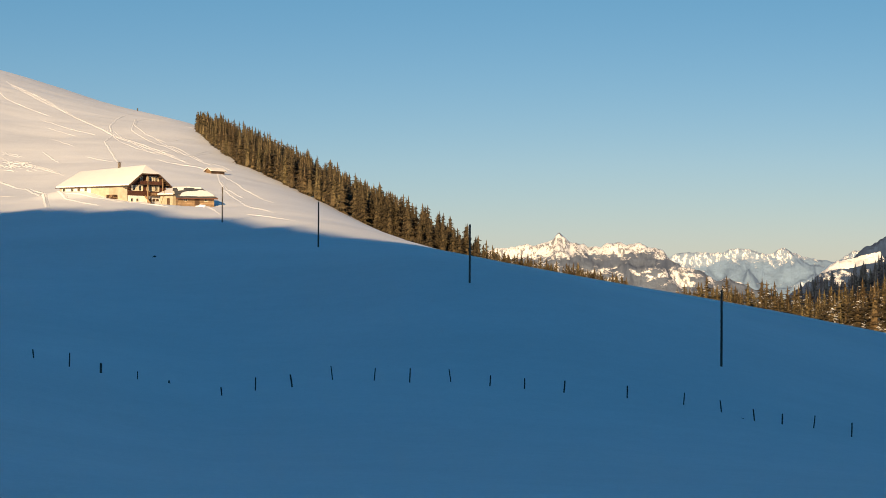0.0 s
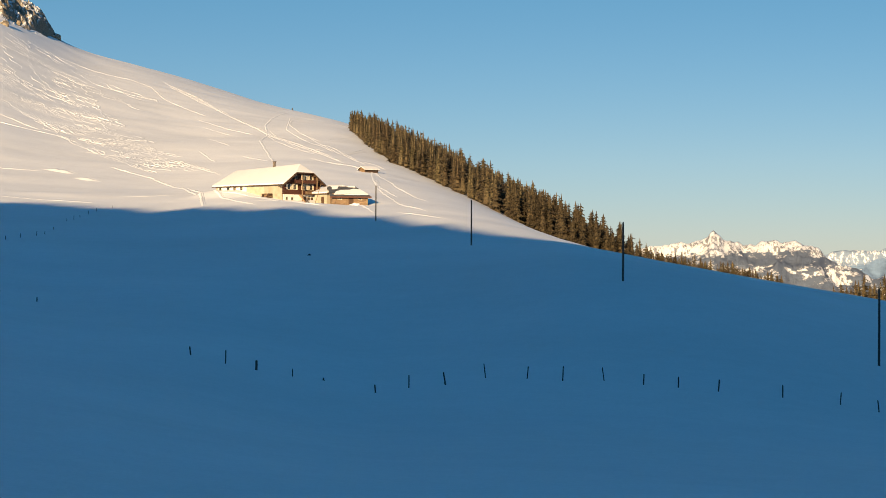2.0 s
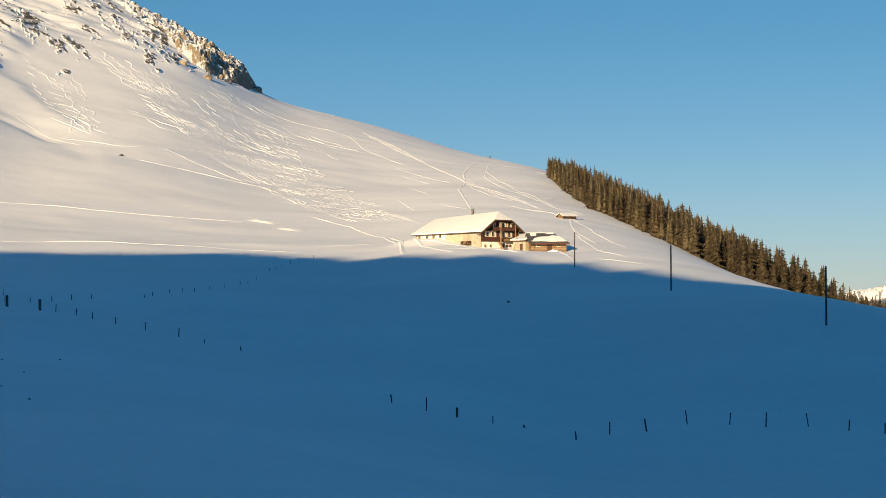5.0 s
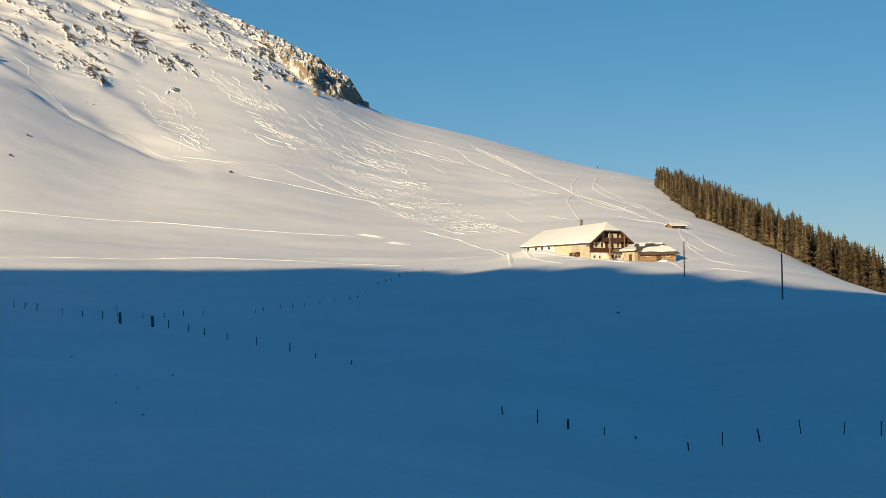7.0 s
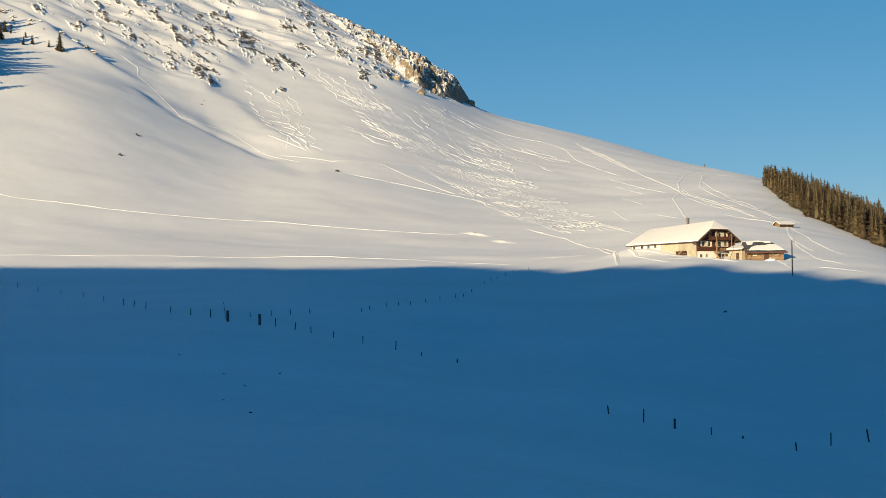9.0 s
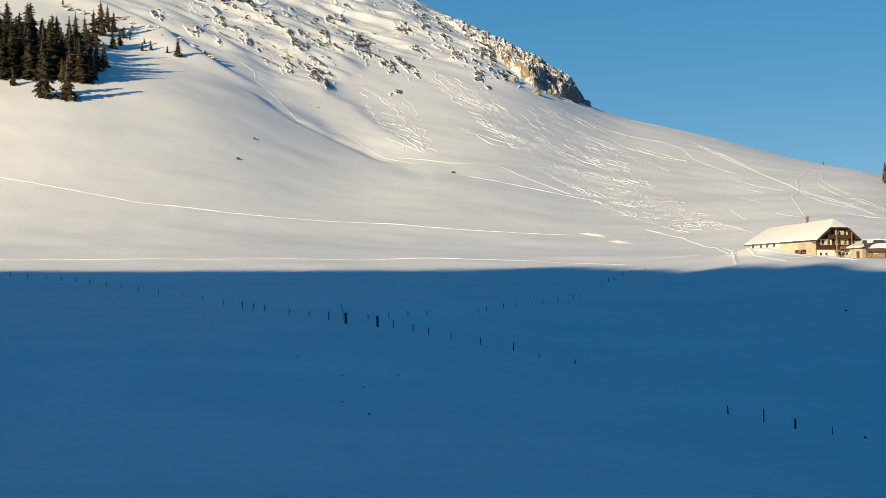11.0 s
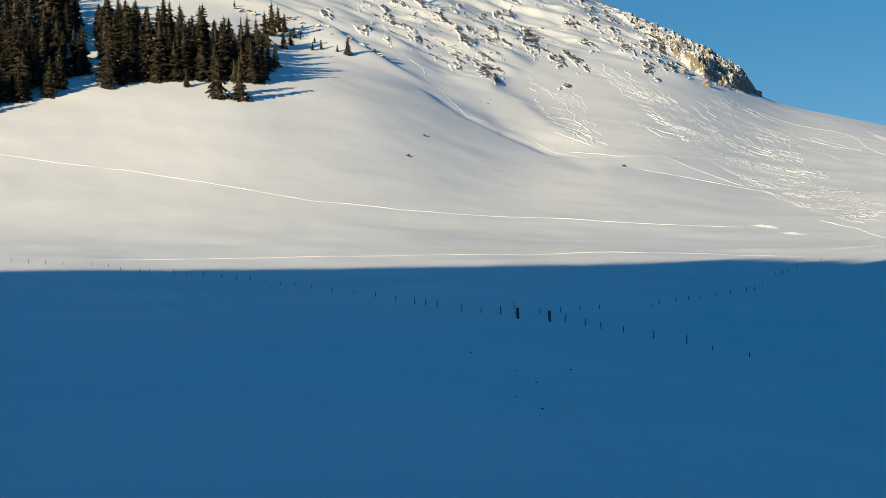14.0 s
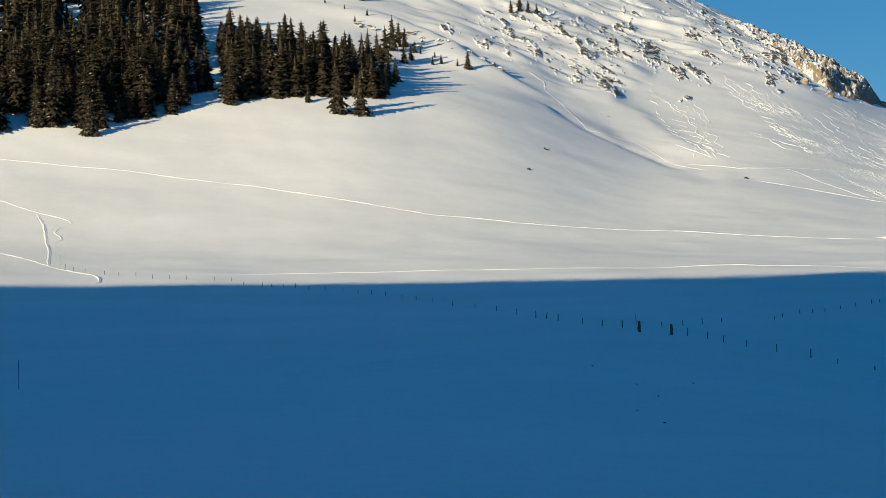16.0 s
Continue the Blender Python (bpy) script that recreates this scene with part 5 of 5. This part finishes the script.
# ---- rocks ----
def rock_mesh(seed, flat, name="rock_outcrop", mat=None):
    rnd = random.Random(seed)
    bm = bmesh.new()
    bmesh.ops.create_icosphere(bm, subdivisions=3, radius=1.0)
    cuts = [(Vector((rnd.gauss(0, 1), rnd.gauss(0, 1), rnd.gauss(0, .5))).normalized(), rnd.uniform(.35, .75)) for _ in range(18)]
    for v in bm.verts:
        for nrm, d in cuts:
            over = v.co.dot(nrm) - d
            if over > 0:
                v.co -= nrm * over * 0.95
        v.co += Vector((noise.noise(v.co * 3 + Vector((seed, 0, 0))), noise.noise(v.co * 3.3 + Vector((0, seed, 0))), noise.noise(v.co * 2.7 + Vector((0, 0, seed))))) * 0.10
        v.co.z *= flat
    me = bpy.data.meshes.new(name)
    bm.to_mesh(me)
    bm.free()
    me.materials.append(mat or ROCK_SNOW)
    return me


def rocks():
    rnd = random.Random(12)
    flat = [rock_mesh(k, 0.85) for k in range(5)]
    tallr = [rock_mesh(20 + k, 1.15, "crag", CRAG) for k in range(5)]
    dark = [rock_mesh(40 + k, 0.85, "stone", STONE) for k in range(5)]
    label = "weathered limestone outcrop showing through the snow"

    def lay(me, az, r, size, along, sink, lab=label, grp="rock outcrops of the mountain", name="rock_outcrop", turn=None):
        p = spot(az, r)
        ob = new(name, me)
        t = rnd.uniform(-25, 25) + 20 if turn is None else turn
        ob.matrix_world = Matrix.Translation(p - Vector((0, 0, sink * size))) @ pose(0, 0, 0, rnd.uniform(-14, 14), rnd.uniform(5, 24), t) @ Matrix.Diagonal((size * along, size, size, 1))
        return tagged(ob, lab, "rock", grp)
    for az, r in OUTCROPS:
        for k in range(3):
            lay(rnd.choice(flat), az + rnd.uniform(-.2, .2), r + rnd.uniform(-14, 14), rnd.uniform(0.5, 1.3), rnd.uniform(1.1, 2.2), .3)
    for az, r in CLIFF[::2]:
        for k in range(1):
            lay(rnd.choice(tallr), az + rnd.uniform(-.08, .08), r + rnd.uniform(-12, 12), rnd.uniform(3.0, 5.0), rnd.uniform(.7, 1.1), .2,
                "pale brown limestone crag of the cliff", "crags of the cliff", "crag")
    for az, r in BOULDERS:
        for k in range(2):
            lay(rnd.choice(flat), az + rnd.uniform(-.12, .12), r + rnd.uniform(-8, 8), rnd.uniform(1.0, 2.6), rnd.uniform(1.0, 1.5), .15)
    n = 0
    while n < 60:
        az, r = rnd.uniform(15.4, 27.5), rnd.uniform(960, 1480)
        if float(bare_mask(np.array([az]), np.array([r]))[0]) < 0.7:
            continue
        if fractal(np.array([az * 30.0]), np.array([r]), 60, 2, 77)[0] < 0.02:
            continue
        lay(rnd.choice(flat), az, r, rnd.uniform(0.4, 1.1) * (1 if az > 18 else 1.3), rnd.uniform(1.3, 2.6), .3)
        n += 1
    for az, r in STONES + MORE_STONES:
        near = r < 400
        lay(dark[n % 5], az, r, (0.14 if r < 300 else 0.35) if near else 1.1, 1.6, 0.1, "small dark stone in the snow", "stones in the snow", "stone")
        n += 1


def rock_material(name, stops, snow, by_place=False):
    m, n, l, b = material(name)
    t1 = tex(n, l, 1.1, 8, 0.7)
    t2 = tex(n, l, 4.0, 6, 0.7)
    c = ramp(n, l, t1.outputs["Fac"], stops).outputs["Color"]
    g = n.new("ShaderNodeNewGeometry")
    s = n.new("ShaderNodeSeparateXYZ")
    l.new(g.outputs["Normal"], s.inputs[0])
    lay = math_node(n, l, "ADD", s.outputs["Z"], math_node(n, l, "MULTIPLY", math_node(n, l, "SUBTRACT", t2.outputs["Fac"], 0.5), 0.9))
    if by_place:                                        # snow lies between the bare ledges
        at = n.new("ShaderNodeAttribute")
        at.attribute_name = "bare"
        place, tilt, squash = n.new("ShaderNodeTexCoord"), n.new("ShaderNodeMapping"), n.new("ShaderNodeMapping")
        tilt.inputs["Rotation"].default_value = (0, radians(-31), 0)
        squash.inputs["Scale"].default_value = (0.26, 0.5, 1.25)
        grain = n.new("ShaderNodeTexNoise")
        grain.inputs["Scale"].default_value, grain.inputs["Detail"].default_value, grain.inputs["Roughness"].default_value = 0.9, 5.0, 0.65
        l.new(place.outputs["Object"], tilt.inputs["Vector"])
        l.new(tilt.outputs["Vector"], squash.inputs["Vector"])
        l.new(squash.outputs["Vector"], grain.inputs["Vector"])
        broken = math_node(n, l, "ADD", at.outputs["Fac"], math_node(n, l, "MULTIPLY", math_node(n, l, "SUBTRACT", grain.outputs["Fac"], 0.5), 2.6))
        lay = math_node(n, l, "ADD", math_node(n, l, "SUBTRACT", 1.5, broken), math_node(n, l, "MULTIPLY", s.outputs["Z"], 0.35))
    f = ramp(n, l, lay, [(snow, (0, 0, 0)), (snow + 0.1, (1, 1, 1))]).outputs["Color"]
    l.new(mixed(n, l, f, c, (0.82, 0.83, 0.85)), b.inputs["Base Color"])
    b.inputs["Roughness"].default_value = 0.9
    bump(n, l, b, t1.outputs["Fac"], 0.9, 0.5)
    return m


ROCK_SNOW = rock_material("dark_limestone_with_snow", [(0.34, (0.014, 0.012, 0.011)), (0.5, (0.06, 0.048, 0.038)), (0.72, (0.17, 0.135, 0.095))], 0.45)
STONE = rock_material("dark_stone", [(0.34, (0.012, 0.011, 0.010)), (0.5, (0.045, 0.038, 0.032)), (0.72, (0.10, 0.085, 0.07))], 1.1)
CRAG = rock_material("pale_limestone_with_snow", [(0.34, (0.05, 0.042, 0.034)), (0.48, (0.20, 0.16, 0.115)), (0.72, (0.40, 0.33, 0.24))], 0.74)
LEDGE = rock_material("grey_limestone_ledges", [(0.34, (0.016, 0.015, 0.014)), (0.5, (0.085, 0.072, 0.060)), (0.72, (0.24, 0.20, 0.16))], 0.88, True)
rocks()


def cliff():
    """The broken rock face at the end of the mountain: blocks with steep sides and snowy ledges."""
    az = np.radians(np.arange(14.9, 20.2, 0.02))
    r = np.arange(1120, 1600, 1.8)
    A, Rr = np.meshgrid(az, r, indexing="ij")
    X, Y = -Rr * np.sin(A), Rr * np.cos(A)
    deg = np.degrees(A)

    def blocks(size, seed):
        # height of the nearest of many scattered blocks
        u, v = (X + 0.35 * Y) / size, (Y - 0.2 * X) / (size * 1.5)
        u, v = u + fractal(X, Y, size * 1.2, 3, seed) * 0.7, v + fractal(X, Y, size * 1.3, 3, seed + 7) * 0.7
        best, h = np.full(X.shape, 9.0), np.zeros(X.shape)
        iu, iv = np.floor(u), np.floor(v)
        for du in (-1, 0, 1):
            for dv in (-1, 0, 1):
                cu, cv = iu + du, iv + dv
                k1 = np.sin(cu * 12.9898 + cv * 78.233 + seed) * 43758.5453
                k2 = np.sin(cu * 39.3467 + cv * 11.135 + seed) * 24634.6345
                k1, k2 = k1 - np.floor(k1), k2 - np.floor(k2)
                d = (cu + k1 - u) ** 2 + (cv + k2 - v) ** 2
                k3 = np.sin(cu * 7.13 + cv * 3.71 + seed * 2) * 9631.17
                near = d < best
                best, h = np.where(near, d, best), np.where(near, k3 - np.floor(k3), h)
        return h
    low = np.interp(deg, (14.9, 15.2, 15.8, 16.6, 17.2, 18.0, 19.0, 20.2), (1290, 1240, 1190, 1165, 1200, 1320, 1420, 1480))
    mask = np.clip((Rr - low) / 25, 0, 1) * np.interp(deg, (15.0, 15.2, 15.5, 16.4, 17.2, 18.5, 20.0), (0, 0.4, 0.95, 1, 0.62, 0.4, 0))
    H = blocks(16, 3) * 5 + blocks(7, 11) * 4.2 + blocks(3.4, 19) * 2.6 + blocks(1.9, 27) * 1.2 + fractal(X, Y, 9, 3, 3) * 1.5
    H = mask * (H + 1.5) - 1.2
    tagged(new("cliff", grid_mesh("cliff", X, Y, land(X, Y) + H, CRAG)), "broken pale brown limestone cliff with snowy ledges", "cliff", kind="structure")


cliff()


# bands of broken rock: bearing, distance, half length and half width in metres, dip in degrees
BANDS = []
BANDS += [(22.01, 1246, 6.0, 3.0, 30), (22.42, 1193, 5.0, 1.7, 30), (21.84, 1209, 3.5, 2.2, 30), (21.72, 1160, 5.5, 2.2, 25), (22.45, 1081, 3.6, 2.6, 10)]
BANDS += [(22.05, 1087, 2.6, 1.6, 30), (21.41, 1119, 5.0, 2.4, 30), (20.96, 1132, 2.6, 1.3, 40), (21.34, 1088, 6.0, 3.0, 20), (20.79, 1090, 7.5, 2.8, 25)]
BANDS += [(20.23, 1091, 8.0, 2.8, 35), (22.63, 1025, 5.0, 2.0, 55), (22.41, 992, 4.4, 2.4, 40), (21.05, 1297, 7.0, 2.2, 10), (20.17, 1373, 5.0, 3.6, 40)]
BANDS += [(19.78, 1309, 3.6, 3.4, 60), (19.09, 1228, 6.5, 2.0, 10), (18.70, 1205, 4.0, 3.2, 40), (19.66, 1132, 2.6, 1.4, 40), (19.08, 1260, 8.0, 1.6, 8)]
BANDS += [(18.85, 1258, 18.0, 1.1, 28), (17.73, 1449, 5.0, 2.6, 40), (18.23, 1161, 4.0, 1.6, 50), (17.94, 1109, 6.0, 2.4, 40), (17.53, 1172, 9.0, 4.0, 40)]
BANDS += [(17.59, 1268, 14.0, 3.0, 30), (18.30, 1560, 16.0, 2.2, 28), (20.34, 1022, 4.5, 1.0, -15), (25.61, 1097, 8.0, 3.0, 35), (24.41, 1136, 11.0, 3.0, 5)]
BANDS += [(26.98, 1018, 5.0, 2.2, 40), (26.07, 1005, 3.0, 2.4, 45), (25.00, 1045, 2.6, 2.0, 5), (24.53, 1030, 2.8, 1.0, 10), (23.97, 1033, 5.5, 1.8, 15)]
BANDS += [(23.32, 1078, 5.0, 2.4, 30), (23.09, 1063, 6.0, 2.0, 35), (22.70, 1039, 6.5, 1.8, 30), (22.91, 926, 4.0, 1.1, 10), (17.15, 1290, 5.0, 4.0, 40)]


def rock_field():
    """Ledges of rock that break through the snow of the mountain, dipping one way."""
    az = np.radians(np.arange(15.4, 28.2, 0.018))
    r = np.arange(905, 1640, 2.1)
    A, Rr = np.meshgrid(az, r, indexing="ij")
    X, Y = -Rr * np.sin(A), Rr * np.cos(A)
    deg = np.degrees(A)
    ground = land(X, Y)
    # across and up the face of the mountain, in metres
    U, V = -deg * 19.2, np.degrees(np.arctan2(ground, Rr)) * 19.2
    band = np.zeros(X.shape)
    for a, far, half, wide, dip in BANDS:
        p = spot(a, far)
        u, v = U + a * 19.2, V - math.degrees(math.atan2(p.z, far)) * 19.2
        c, k = math.cos(radians(dip)), math.sin(radians(dip))
        band = np.maximum(band, np.exp(-((u * c - v * k) / (half * 1.25)) ** 2 - ((u * k + v * c) / (wide * 1.35)) ** 2))
    c, k = math.cos(radians(33)), math.sin(radians(33))
    along, up = U * c - V * k, U * k + V * c
    # many thin broken streaks, thickest near the cliff
    open_ = bare_mask(deg, Rr)
    chute = np.exp(-((deg - (19.9 + (Rr - 1104) * 0.0082)) / 0.45) ** 2)
    loose = open_ * (1 - 0.95 * chute) * np.interp(deg, (16.2, 17.4, 19.5, 22.0, 28.0), (0.36, 0.33, 0.23, 0.13, 0.07))
    streak = fractal(along / 3.6, up, 2.9, 4, 95, 0.62)
    chunk = fractal(along / 1.6, up, 2.2, 3, 97, 0.65)
    base = np.maximum(band * 0.46, loose * 1.25 * (1 + 1.2 * fractal(U, V, 26, 2, 91)))
    rock = base + (streak * 1.15 + chunk * 0.75) * np.clip(base * 5, 0, 1)
    mask = np.clip((rock - 0.26) / 0.34, 0, 1)
    step = np.floor((up + fractal(U, V, 9, 2, 93) * 2.5) / 1.3)
    tread = np.sin(step * 12.9898 + np.floor(along / 4.0 + step * 0.37) * 78.233) * 43758.5453
    tread = tread - np.floor(tread)
    H = mask * (0.30 + 0.25 * tread + 0.45 * np.clip(chunk + 0.3, 0, 1) + 0.4 * band) - 0.25
    me = grid_mesh("rock_ledges", X, Y, ground + H, LEDGE)
    me.attributes.new("bare", "FLOAT", "POINT").data.foreach_set("value", mask.reshape(-1).astype(np.float32))
    tagged(new("rock_ledges", me), "grey-brown limestone ledges breaking through mountain snow", "rock ledges", kind="structure")


rock_field()


# small spruces among the boulders at the edge of the wood
shrubs = kinds(70, NEEDLES, "small dark spruce among boulders on the slope", [(9, .22), (8, .25)], full=0.5)
rs = random.Random(8)
for (az, r), k in zip(SLOPE_TREES, SLOPE_SIZES):
    plant(rs.choice(shrubs), spot(az, r), rs, k, "single spruces on the slope")
use_first(shrubs)


# ---- marker posts ----
for (az, r), tall in zip(TALL_POSTS, (2.7, 3.2)):
    post("marker_post", spot(az, r), tall, 0.03, (0, 1), 0, "slim tall marker post in the snow", "post", "marker posts")
post("marker_post", spot(8.55, 1180), 1.5, 0.3, (0, 3), 0, "small dark post on the snowy skyline", "post", "marker posts")
post("gate_stick", spot(22.06, 271), 2.4, 0.03, (0, -8), 0, "thin stick leaning by the gate post", "stick", "marker posts")
